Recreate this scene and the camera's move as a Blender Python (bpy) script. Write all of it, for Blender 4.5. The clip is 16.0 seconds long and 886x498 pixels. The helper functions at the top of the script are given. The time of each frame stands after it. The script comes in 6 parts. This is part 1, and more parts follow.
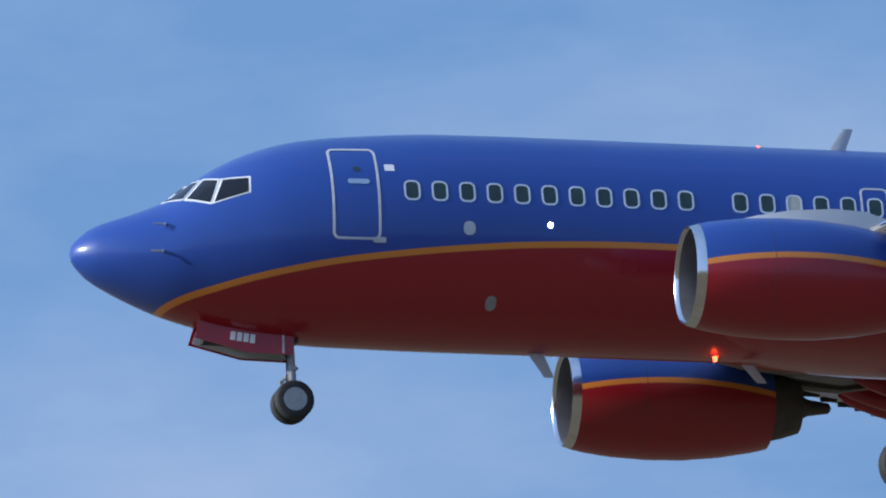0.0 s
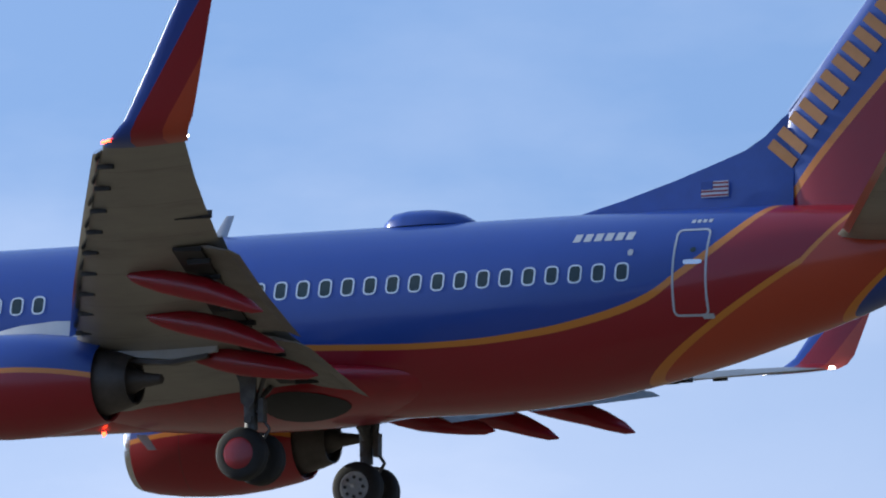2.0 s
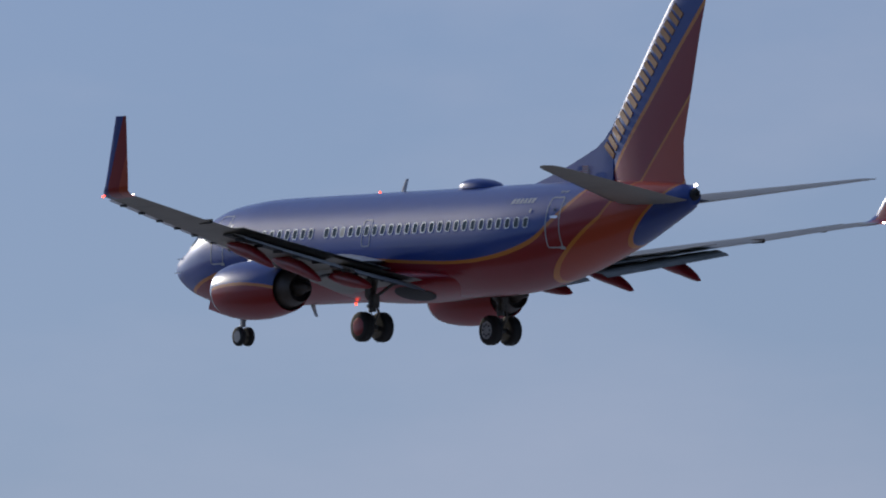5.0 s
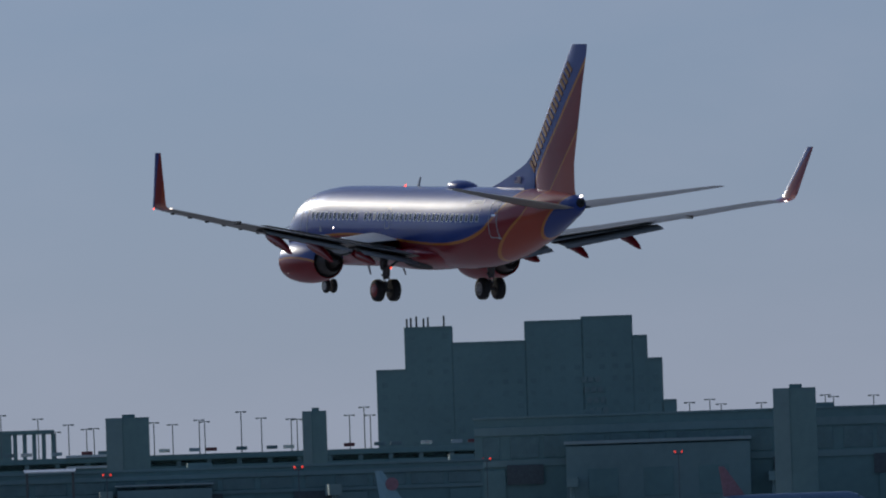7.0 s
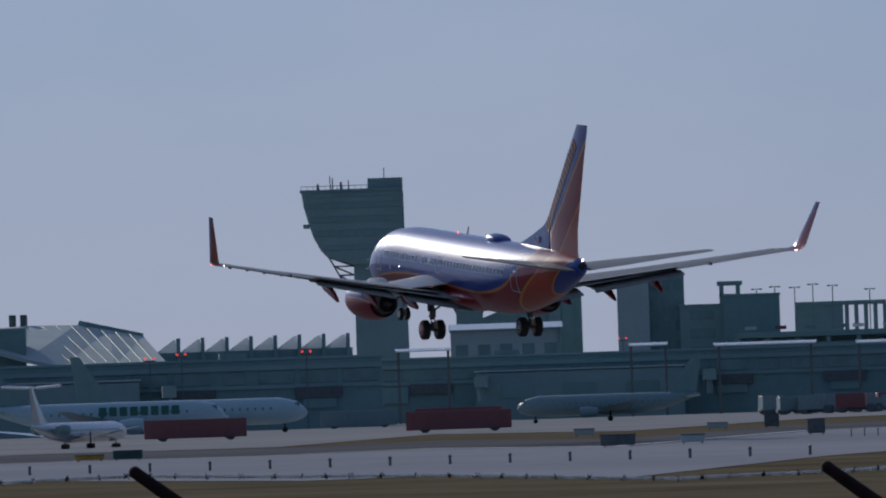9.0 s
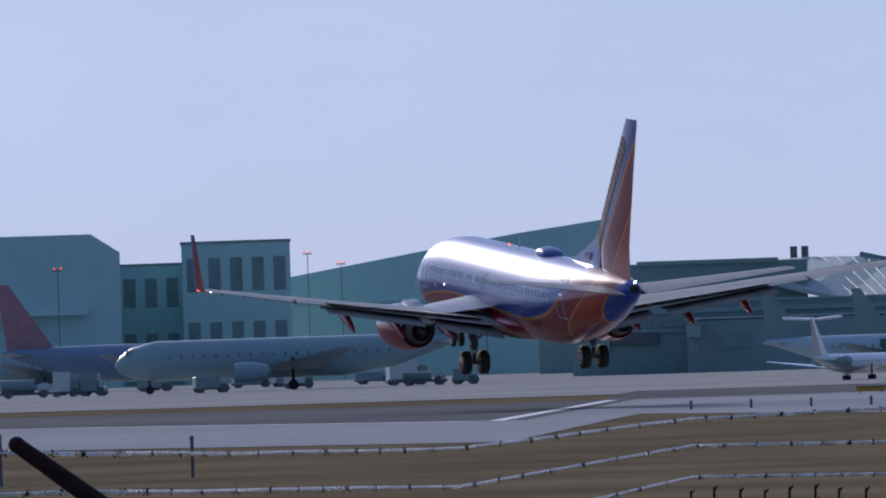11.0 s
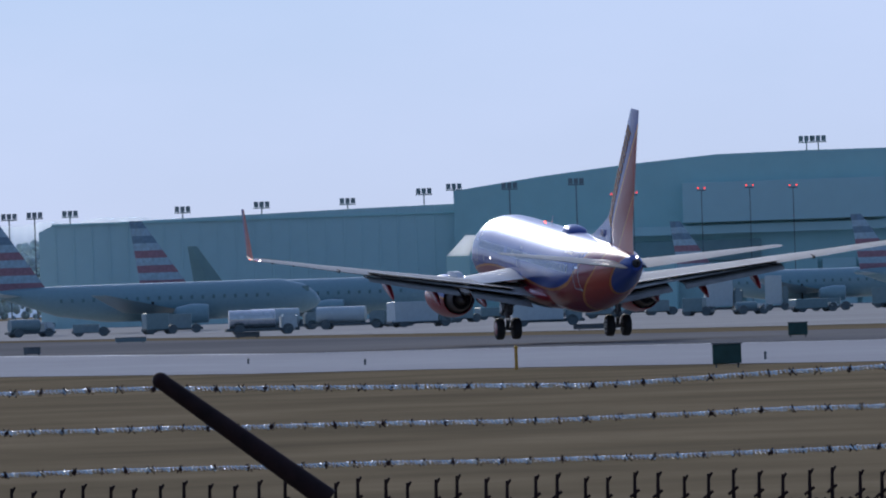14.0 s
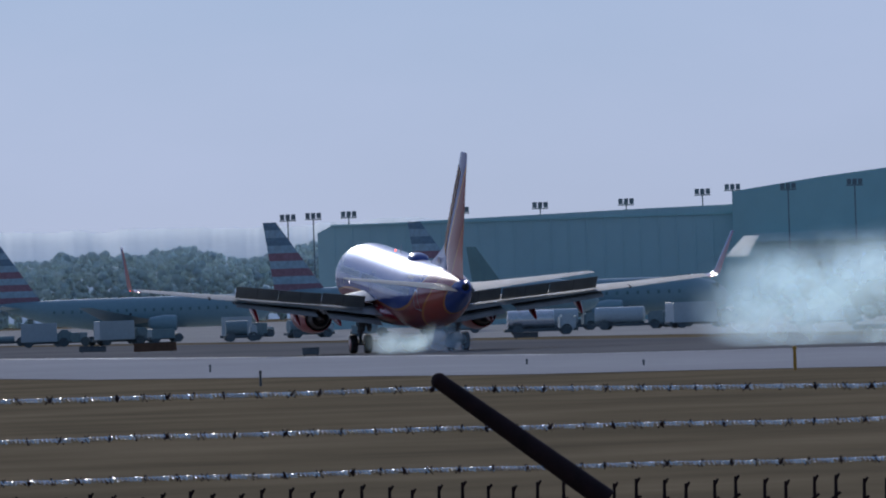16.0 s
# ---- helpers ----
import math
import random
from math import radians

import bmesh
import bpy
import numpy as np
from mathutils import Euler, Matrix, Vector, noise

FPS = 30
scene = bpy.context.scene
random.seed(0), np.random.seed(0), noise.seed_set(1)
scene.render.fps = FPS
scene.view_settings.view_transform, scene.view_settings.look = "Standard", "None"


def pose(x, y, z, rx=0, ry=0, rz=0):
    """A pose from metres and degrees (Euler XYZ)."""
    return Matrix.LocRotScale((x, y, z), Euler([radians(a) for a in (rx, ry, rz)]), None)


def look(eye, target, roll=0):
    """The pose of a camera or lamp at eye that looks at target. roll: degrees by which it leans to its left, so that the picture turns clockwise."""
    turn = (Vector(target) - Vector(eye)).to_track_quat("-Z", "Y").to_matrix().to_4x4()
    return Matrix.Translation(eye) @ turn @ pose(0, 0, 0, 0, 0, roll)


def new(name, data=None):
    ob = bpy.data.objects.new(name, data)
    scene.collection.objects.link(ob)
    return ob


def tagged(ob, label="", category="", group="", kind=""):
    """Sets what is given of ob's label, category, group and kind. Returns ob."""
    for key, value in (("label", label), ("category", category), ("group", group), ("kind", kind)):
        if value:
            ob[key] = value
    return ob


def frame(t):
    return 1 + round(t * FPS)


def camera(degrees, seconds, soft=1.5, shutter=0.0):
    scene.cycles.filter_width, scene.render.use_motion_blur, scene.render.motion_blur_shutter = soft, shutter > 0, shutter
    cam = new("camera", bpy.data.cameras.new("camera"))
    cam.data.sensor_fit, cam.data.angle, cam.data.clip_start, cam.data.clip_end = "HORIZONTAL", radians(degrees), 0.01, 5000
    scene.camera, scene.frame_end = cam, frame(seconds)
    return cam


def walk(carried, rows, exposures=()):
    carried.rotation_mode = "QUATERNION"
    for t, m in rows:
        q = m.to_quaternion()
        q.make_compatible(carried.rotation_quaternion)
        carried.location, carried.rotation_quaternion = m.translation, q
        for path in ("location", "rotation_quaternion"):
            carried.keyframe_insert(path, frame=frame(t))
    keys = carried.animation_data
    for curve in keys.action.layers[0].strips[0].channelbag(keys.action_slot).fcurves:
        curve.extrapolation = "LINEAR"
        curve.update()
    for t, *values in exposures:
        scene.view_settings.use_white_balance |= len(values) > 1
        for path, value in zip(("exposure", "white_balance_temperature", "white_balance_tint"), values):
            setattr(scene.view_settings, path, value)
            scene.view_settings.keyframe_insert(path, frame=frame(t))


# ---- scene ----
HEIGHT = 2.5
cam = camera(5.312, 16.0, soft=2.0)
CAM = [
    (0.0, 102.198, 12.736),
    (0.5, 93.525, 12.456),
    (1.0, 83.703, 12.057),
    (1.5, 74.535, 10.979),
    (2.0, 66.329, 10.052),
    (2.5, 59.187, 8.967),
    (3.0, 52.482, 7.592),
    (3.5, 47.461, 6.721),
    (4.0, 42.957, 5.888),
    (4.5, 39.180, 4.745),
    (7.0, 26.150, 1.532),
    (7.5, 24.640, 1.004),
    (8.0, 23.440, 1.173),
    (8.5, 22.520, 1.305),
    (9.0, 21.140, 0.915),
    (9.5, 20.270, 0.610),
    (9.7, 19.900, 0.570),
    (11.8, 14.600, 0.537),
    (12.0, 14.230, 0.397),
    (12.5, 12.500, 0.298),
    (13.0, 11.990, 0.363),
    (13.5, 11.300, 0.353),
    (14.0, 10.790, 0.295),
    (14.5, 10.260, 0.353),
    (15.0, 9.990, 0.324),
    (15.5, 9.710, 0.302),
    (16.0, 9.120, 0.353),
]
# airliner poses fitted to the camera's view; distance also stands in for zoom
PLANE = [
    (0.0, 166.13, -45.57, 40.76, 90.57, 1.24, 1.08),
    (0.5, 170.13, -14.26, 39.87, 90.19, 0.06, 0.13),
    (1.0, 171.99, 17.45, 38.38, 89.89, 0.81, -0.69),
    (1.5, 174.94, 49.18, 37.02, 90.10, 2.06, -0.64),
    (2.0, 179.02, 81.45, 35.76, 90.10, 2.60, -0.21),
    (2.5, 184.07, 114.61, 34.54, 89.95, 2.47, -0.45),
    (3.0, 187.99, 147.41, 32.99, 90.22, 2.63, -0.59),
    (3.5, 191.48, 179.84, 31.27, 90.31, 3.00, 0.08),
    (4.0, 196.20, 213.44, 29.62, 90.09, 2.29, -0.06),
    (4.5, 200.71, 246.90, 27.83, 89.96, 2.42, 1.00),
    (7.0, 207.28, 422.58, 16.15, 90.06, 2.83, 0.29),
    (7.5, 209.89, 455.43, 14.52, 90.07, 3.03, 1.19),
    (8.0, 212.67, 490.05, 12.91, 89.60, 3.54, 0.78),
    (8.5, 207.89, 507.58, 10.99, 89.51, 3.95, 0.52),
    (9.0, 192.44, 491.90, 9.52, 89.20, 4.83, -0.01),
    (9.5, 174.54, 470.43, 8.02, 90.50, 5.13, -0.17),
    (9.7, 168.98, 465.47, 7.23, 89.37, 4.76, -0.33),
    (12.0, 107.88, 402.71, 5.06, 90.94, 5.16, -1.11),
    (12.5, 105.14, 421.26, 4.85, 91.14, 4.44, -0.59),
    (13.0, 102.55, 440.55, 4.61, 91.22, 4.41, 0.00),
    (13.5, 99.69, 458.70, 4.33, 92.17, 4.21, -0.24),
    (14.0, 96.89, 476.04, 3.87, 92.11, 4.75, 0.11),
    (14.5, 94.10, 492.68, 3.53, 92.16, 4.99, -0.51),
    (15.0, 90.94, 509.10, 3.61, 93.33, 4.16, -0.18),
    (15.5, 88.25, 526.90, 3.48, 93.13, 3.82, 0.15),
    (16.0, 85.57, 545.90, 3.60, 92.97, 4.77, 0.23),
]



def aim(theta, tilt):
    """The camera's pose: theta degrees right of +Y, tilt degrees up."""
    return pose(0, 0, HEIGHT, 90 + tilt, 0, -theta) @ pose(0, 0, 0, 0, 0, -1.9)


EXPOSURES = [(0.0, 0.74, 6150, 5), (0.5, 1.08, 6400, 6), (1.0, 1.12, 6500, 7), (1.5, 0.92, 6350, 5), (2.0, 0.6, 6200, 5), (2.5, 0.4, 6250, 5), (3.0, 0.24, 6250, 5), (3.5, 0.02, 6450, 8), (4.0, -0.23, 6550, 9), (4.5, -0.36, 6650, 10), (7.0, -0.8, 6700, 7), (8.0, -0.63, 6600, 9), (9.0, -0.65, 6550, 10), (9.7, -0.48, 6550, 10), (11.8, 0.22, 6150, 18), (12.5, 0.42, 6100, 17), (13.0, 0.12, 6300, 14), (13.5, 0.06, 6350, 12), (14.0, 0.08, 6250, 11), (14.5, -0.06, 6200, 11), (15.5, -0.15, 6250, 11), (16.0, -0.32, 6250, 11)]
walk(cam, [(t, aim(a, b)) for t, a, b in CAM], EXPOSURES)

# ---------------------------------------------------------------- light
SUN_EL, SUN_AZ = 19.0, -2.0      # degrees up, degrees right of +Y
world = bpy.data.worlds.new("sky")
scene.world = world
world.use_nodes = True
wn = world.node_tree
wn.nodes.clear()


def wnode(kind, **values):
    n = wn.nodes.new(kind)
    for k, v in values.items():
        n.inputs[k].default_value = v
    return n


w_out = wnode("ShaderNodeOutputWorld")
w_bg = wnode("ShaderNodeBackground", Strength=0.11)
w_sky = wnode("ShaderNodeTexSky")
w_sky.sky_type, w_sky.sun_disc = "NISHITA", False
w_sky.sun_elevation, w_sky.sun_rotation = radians(SUN_EL), radians(SUN_AZ)
w_sky.air_density, w_sky.dust_density, w_sky.ozone_density = 1.0, 0.0, 4.0
w_co = wnode("ShaderNodeTexCoord")
w_map = wnode("ShaderNodeMapping", Scale=(1, 1, 2.6))
w_noise = wnode("ShaderNodeTexNoise", Scale=7.0, Detail=7.0, Roughness=0.55)
w_veil = wnode("ShaderNodeMix", Factor=0.78)            # thin high haze over the blue
w_veil.data_type = "RGBA"
w_tone = wnode("ShaderNodeMix")   # bluer away from the sun
w_tone.data_type = "RGBA"
w_tone.inputs["A"].default_value, w_tone.inputs["B"].default_value = (1.66, 3.05, 5.9, 1), (2.8, 3.6, 6.3, 1)
w_ramp = wnode("ShaderNodeValToRGB")
w_ramp.color_ramp.elements[0].position, w_ramp.color_ramp.elements[0].color = 0.46, (0, 0, 0, 1)
w_ramp.color_ramp.elements[1].position, w_ramp.color_ramp.elements[1].color = 0.74, (0.6, 0.6, 0.6, 1)
w_mix = wnode("ShaderNodeMix")
w_mix.data_type = "RGBA"
w_mix.inputs["B"].default_value = (4.9, 5.5, 7.4, 1)
wn.links.new(w_co.outputs["Generated"], w_map.inputs["Vector"])
wn.links.new(w_map.outputs["Vector"], w_noise.inputs["Vector"])
wn.links.new(w_noise.outputs["Fac"], w_ramp.inputs["Fac"])


def wmath(op, a, b, c=None, clamp=False):
    n = wn.nodes.new("ShaderNodeMath")
    n.operation, n.use_clamp = op, clamp
    for i, v in enumerate((a, b) if c is None else (a, b, c)):
        if isinstance(v, bpy.types.NodeSocket):
            wn.links.new(v, n.inputs[i])
        else:
            n.inputs[i].default_value = v
    return n.outputs[0]


w_sep = wnode("ShaderNodeSeparateXYZ")
wn.links.new(w_co.outputs["Generated"], w_sep.inputs[0])
w_az = wmath("ARCTAN2", w_sep.outputs["X"], w_sep.outputs["Y"])
w_el = wmath("ARCSINE", w_sep.outputs["Z"], 0.0)
w_cloud = w_ramp.outputs["Color"]
for az, el, wide, high, white in ((84, 11.8, 10, 4.2, .34), (66, 7.9, 9, 2.6, .8), (50, 7.6, 5, 1.6, .35)):
    du = wmath("DIVIDE", wmath("SUBTRACT", w_az, radians(az)), radians(wide))
    dv = wmath("DIVIDE", wmath("SUBTRACT", w_el, radians(el)), radians(high))
    rr = wmath("ADD", wmath("MULTIPLY", du, du), wmath("MULTIPLY", dv, dv))
    soft = wmath("SUBTRACT", wmath("MULTIPLY_ADD", w_noise.outputs["Fac"], 1.1, 0.45), rr, clamp=True)
    w_cloud = wmath("MULTIPLY_ADD", soft, white, w_cloud, clamp=True)
wn.links.new(w_cloud, w_mix.inputs["Factor"])
wn.links.new(w_sky.outputs["Color"], w_veil.inputs["A"])
wn.links.new(w_veil.outputs["Result"], w_mix.inputs["A"])
# the hazy sky grows brighter towards the sun
w_dir = wnode("ShaderNodeVectorMath")
w_dir.operation = "DOT_PRODUCT"
w_dir.inputs[1].default_value = (math.sin(radians(SUN_AZ)), math.cos(radians(SUN_AZ)), 0)
w_curve = wnode("ShaderNodeMath")
w_curve.operation = "MULTIPLY_ADD"
w_curve.inputs[1].default_value, w_curve.inputs[2].default_value = 0.16, 0.31
w_gain = wnode("ShaderNodeMath")
w_gain.operation = "MULTIPLY_ADD"
w_gain.inputs[2].default_value = 0.67
# the white glow of haze round the sun
w_near = wnode("ShaderNodeVectorMath")
w_near.operation = "DOT_PRODUCT"
w_near.inputs[1].default_value = (math.sin(radians(SUN_AZ)) * math.cos(radians(SUN_EL)), math.cos(radians(SUN_AZ)) * math.cos(radians(SUN_EL)), math.sin(radians(SUN_EL)))
w_near0 = wnode("ShaderNodeMath")
w_near0.operation = "MAXIMUM"
w_near0.inputs[1].default_value = 0.0
w_pow = wnode("ShaderNodeMath")
w_pow.operation = "POWER"
w_pow.inputs[1].default_value = 260.0
w_glow = wnode("ShaderNodeMath")
w_glow.operation = "MULTIPLY_ADD"
w_glow.inputs[1].default_value = 19.0
w_scale = wnode("ShaderNodeVectorMath")
w_scale.operation = "SCALE"
wn.links.new(w_co.outputs["Generated"], w_dir.inputs[0])
wn.links.new(w_dir.outputs["Value"], w_curve.inputs[0])
wn.links.new(w_dir.outputs["Value"], w_gain.inputs[0])
wn.links.new(w_curve.outputs[0], w_gain.inputs[1])
wn.links.new(w_co.outputs["Generated"], w_near.inputs[0])
wn.links.new(w_near.outputs["Value"], w_near0.inputs[0])
wn.links.new(w_near0.outputs[0], w_pow.inputs[0])
wn.links.new(w_pow.outputs[0], w_glow.inputs[0])
wn.links.new(w_gain.outputs[0], w_glow.inputs[2])
w_half = wnode("ShaderNodeMath")
w_half.operation, w_half.use_clamp = "MULTIPLY_ADD", True
w_half.inputs[1].default_value, w_half.inputs[2].default_value = 0.8, 0.2
wn.links.new(w_dir.outputs["Value"], w_half.inputs[0])
wn.links.new(w_half.outputs[0], w_tone.inputs["Factor"])
wn.links.new(w_tone.outputs["Result"], w_veil.inputs["B"])
wn.links.new(w_mix.outputs["Result"], w_scale.inputs["Vector"])
wn.links.new(w_glow.outputs[0], w_scale.inputs["Scale"])
wn.links.new(w_scale.outputs["Vector"], w_bg.inputs["Color"])
wn.links.new(w_bg.outputs["Background"], w_out.inputs["Surface"])

sun = new("sun", bpy.data.lights.new("sun", "SUN"))
sun.data.energy, sun.data.angle, sun.data.color = 3.0, radians(0.53), (1.0, 0.93, 0.82)
s_az, s_el = radians(SUN_AZ), radians(SUN_EL)
sun.matrix_world = look((0, 0, 60), (-60 * math.sin(s_az) * math.cos(s_el), -60 * math.cos(s_az) * math.cos(s_el), 60 - 60 * math.sin(s_el)))


# ---------------------------------------------------------------- materials
class Nodes:
    """A short hand for node materials."""

    def __init__(self, name):
        self.mat = bpy.data.materials.new(name)
        self.mat.use_nodes = True
        self.tree = self.mat.node_tree
        self.bsdf = self.tree.nodes["Principled BSDF"]

    def add(self, kind, **values):
        n = self.tree.nodes.new(kind)
        for k, v in values.items():
            self.put(n.inputs[k.replace("_", " ")], v)
        return n

    def put(self, socket, v):
        if isinstance(v, bpy.types.NodeSocket):
            self.tree.links.new(v, socket)
        else:
            socket.default_value = v

    def math(self, op, a, b=0.0, c=None, clamp=False):
        n = self.tree.nodes.new("ShaderNodeMath")
        n.operation, n.use_clamp = op, clamp
        for i, v in enumerate((a, b) if c is None else (a, b, c)):
            self.put(n.inputs[i], v)
        return n.outputs[0]

    def mix(self, fac, a, b):
        n = self.tree.nodes.new("ShaderNodeMix")
        n.data_type = "RGBA"
        self.put(n.inputs["Factor"], fac)
        self.put(n.inputs["A"], a)
        self.put(n.inputs["B"], b)
        return n.outputs["Result"]

    def coords(self):
        return self.tree.nodes.new("ShaderNodeTexCoord").outputs["Object"]

    def noise(self, scale, detail=4.0, vector=None, rough=0.55):
        n = self.add("ShaderNodeTexNoise", Scale=scale, Detail=detail, Roughness=rough, Vector=vector or self.coords())
        return n.outputs["Fac"]

    def ramp(self, fac, stops):
        n = self.add("ShaderNodeValToRGB", Fac=fac)
        r = n.color_ramp
        while len(r.elements) < len(stops):
            r.elements.new(0.5)
        for e, (p, c) in zip(r.elements, stops):
            e.position, e.color = p, (*c, 1) if len(c) == 3 else c
        return n.outputs["Color"]

    def curve(self, x, points):
        """A smooth line through points, over 0..1 on both axes."""
        n = self.add("ShaderNodeFloatCurve", Value=x)
        c = n.mapping.curves[0]
        while len(c.points) < len(points):
            c.points.new(0.5, 0.5)
        for p, q in zip(c.points, points):
            p.location = q
        n.mapping.update()
        return n.outputs["Value"]

    def bump(self, height, strength, distance=0.02):
        n = self.add("ShaderNodeBump", Strength=strength, Distance=distance, Height=height)
        self.put(self.bsdf.inputs["Normal"], n.outputs["Normal"])

    def set(self, **values):
        for k, v in values.items():
            self.put(self.bsdf.inputs[k.replace("_", " ")], v)
        return self.mat


def plain(name, colour, rough=0.5, metal=0.0, scale=3.0, vary=0.25, bump=0.0, coat=0.0):
    """A surface of one colour with grain and stains at two scales."""
    n = Nodes(name)
    co = n.coords()
    big, fine = n.noise(scale, 5, co), n.noise(scale * 14, 3, co)
    f = n.math("ADD", n.math("MULTIPLY", big, 0.7), n.math("MULTIPLY", fine, 0.3))
    dark = [c * (1 - vary) for c in colour]
    light = [min(1, c * (1 + vary)) for c in colour]
    col = n.ramp(f, [(0.3, dark), (0.7, light)])
    n.set(Base_Color=col, Roughness=rough, Metallic=metal, Coat_Weight=coat)
    if bump:
        n.bump(fine, bump)
    return n.mat


def sheer(name, colour, share, scale=0.02, vary=0.2):
    """A thin surface that lets part of the light through, with patches of two scales."""
    n = Nodes(name)
    co = n.coords()
    f = n.math("ADD", n.math("MULTIPLY", n.noise(scale, 5, co), 0.6), n.math("MULTIPLY", n.noise(scale * 15, 3, co), 0.4))
    col = n.ramp(f, [(0.3, [c * (1 - vary) for c in colour]), (0.7, [min(1, c * (1 + vary)) for c in colour])])
    a, b = n.add("ShaderNodeBsdfDiffuse", Color=col), n.add("ShaderNodeBsdfTranslucent", Color=col)
    m = n.add("ShaderNodeMixShader", Fac=share)
    n.put(m.inputs[1], a.outputs[0])
    n.put(m.inputs[2], b.outputs[0])
    n.put(n.tree.nodes["Material Output"].inputs["Surface"], m.outputs[0])
    return n.mat


def glow(name, colour, strength):
    n = Nodes(name)
    return n.set(Base_Color=(*colour, 1), Emission_Color=(*colour, 1), Emission_Strength=strength)


BLUE, RED, ORANGE, CORAL = (0.017, 0.058, 0.29), (0.31, 0.007, 0.016), (0.68, 0.23, 0.03), (0.50, 0.058, 0.020)


def livery():
    """Blue over red with an orange swoosh, and red, orange and blue fields at the tail; by the place along the body."""
    n = Nodes("livery_paint")
    sep = n.add("ShaderNodeSeparateXYZ", Vector=n.coords())
    s = n.math("SUBTRACT", 16.6, sep.outputs["X"])
    z = sep.outputs["Z"]
    u = n.math("DIVIDE", s, 34.0)

    def line(points):
        v = n.curve(u, [(a / 34.0, (b + 3.0) / 13.0) for a, b in points])
        return n.math("SUBTRACT", n.math("MULTIPLY", v, 13.0), 3.0)

    def above(f, edge=0.006):
        return n.math("ADD", n.math("DIVIDE", n.math("SUBTRACT", z, f), edge), 0.5, clamp=True)

    one = line([(0, -3.0), (1.2, -1.75), (1.6, -1.5), (2.65, -1.2), (3.62, -.98), (4.63, -.79), (5.65, -.65), (6.9, -.51), (8.3, -.40), (10.8, -.35), (14, -.48), (17.8, -.70), (20.3, -.76), (21.9, -.67), (23.36, -.45), (24.7, -.05), (25.4, .4), (26.4, 1.16), (27.2, 2.0), (28.0, 2.95), (29.62, 4.75), (31.5, 6.9), (32.75, 8.3), (34, 9.7)])
    w = n.ramp(u, [(0.0, (.055,) * 3), (0.6, (.06,) * 3), (0.75, (.09,) * 3), (0.8, (.12,) * 3)])
    two = n.math("ADD", n.math("MULTIPLY", n.math("SUBTRACT", s, 24.42), 0.61), -1.55)
    two_b = n.math("ADD", n.math("MULTIPLY", n.math("SUBTRACT", s, 29.1), 1.12), 1.87)
    two = n.math("MAXIMUM", two, two_b)
    three = n.math("ADD", n.math("MULTIPLY", n.math("SUBTRACT", s, 28.56), 0.78), -0.47)
    hot = n.math("MULTIPLY", n.noise(1.3, 4), 0.16)
    blue = n.mix(hot, (*BLUE, 1), (0.035, 0.10, 0.42, 1))
    red = n.mix(hot, (*RED, 1), (0.26, 0.006, 0.013, 1))
    up1 = above(n.math("ADD", one, w))
    up1b = above(n.math("SUBTRACT", one, w))
    col = n.mix(up1b, red, (*ORANGE, 1))
    col = n.mix(up1, col, blue)
    # behind the second line: coral, edged with orange
    col = n.mix(n.math("SUBTRACT", 1.0, above(n.math("ADD", two, 0.07))), col, (*ORANGE, 1))
    col = n.mix(n.math("SUBTRACT", 1.0, above(n.math("SUBTRACT", two, 0.07))), col, (*CORAL, 1))
    low = n.math("LESS_THAN", z, 1.95)
    col = n.mix(n.math("MULTIPLY", low, n.math("SUBTRACT", 1.0, above(n.math("ADD", three, 0.06)))), col, (*ORANGE, 1))
    col = n.mix(n.math("MULTIPLY", low, n.math("SUBTRACT", 1.0, above(n.math("SUBTRACT", three, 0.06)))), col, blue)
    grime = n.noise(0.9, 6)
    n.set(Base_Color=col, Roughness=n.math("ADD", 0.36, n.math("MULTIPLY", grime, 0.14)), Specular_IOR_Level=0.25, Coat_Weight=0.8, Coat_Roughness=n.math("ADD", 0.10, n.math("MULTIPLY", grime, 0.09)))
    n.bump(n.noise(0.55, 3), 0.05, 0.05)
    return n.mat


M_BODY = livery()


def wing_paint():
    """Grey wing paint with dark streaks of oil and soot along the airflow, and panel seams."""
    n = Nodes("wing_grey_paint")
    co = n.coords()
    m = n.add("ShaderNodeMapping", Vector=co, Scale=(.45, 1.4, 1))
    streak = n.noise(1.1, 6, m.outputs["Vector"], .65)
    blot = n.noise(.8, 5, co)
    f = n.math("ADD", n.math("MULTIPLY", streak, .6), n.math("MULTIPLY", blot, .4))
    col = n.ramp(f, [(.32, (.19, .18, .16)), (.47, (.265, .255, .23)), (.66, (.31, .30, .27))])
    sep = n.add("ShaderNodeSeparateXYZ", Vector=co)
    rib = n.math("LESS_THAN", n.math("FRACT", n.math("DIVIDE", n.math("ABSOLUTE", sep.outputs["Y"]), 1.9)), .012)
    col = n.mix(n.math("MULTIPLY", rib, .5), col, (.07, .065, .06, 1))
    return n.set(Base_Color=col, Roughness=.42)


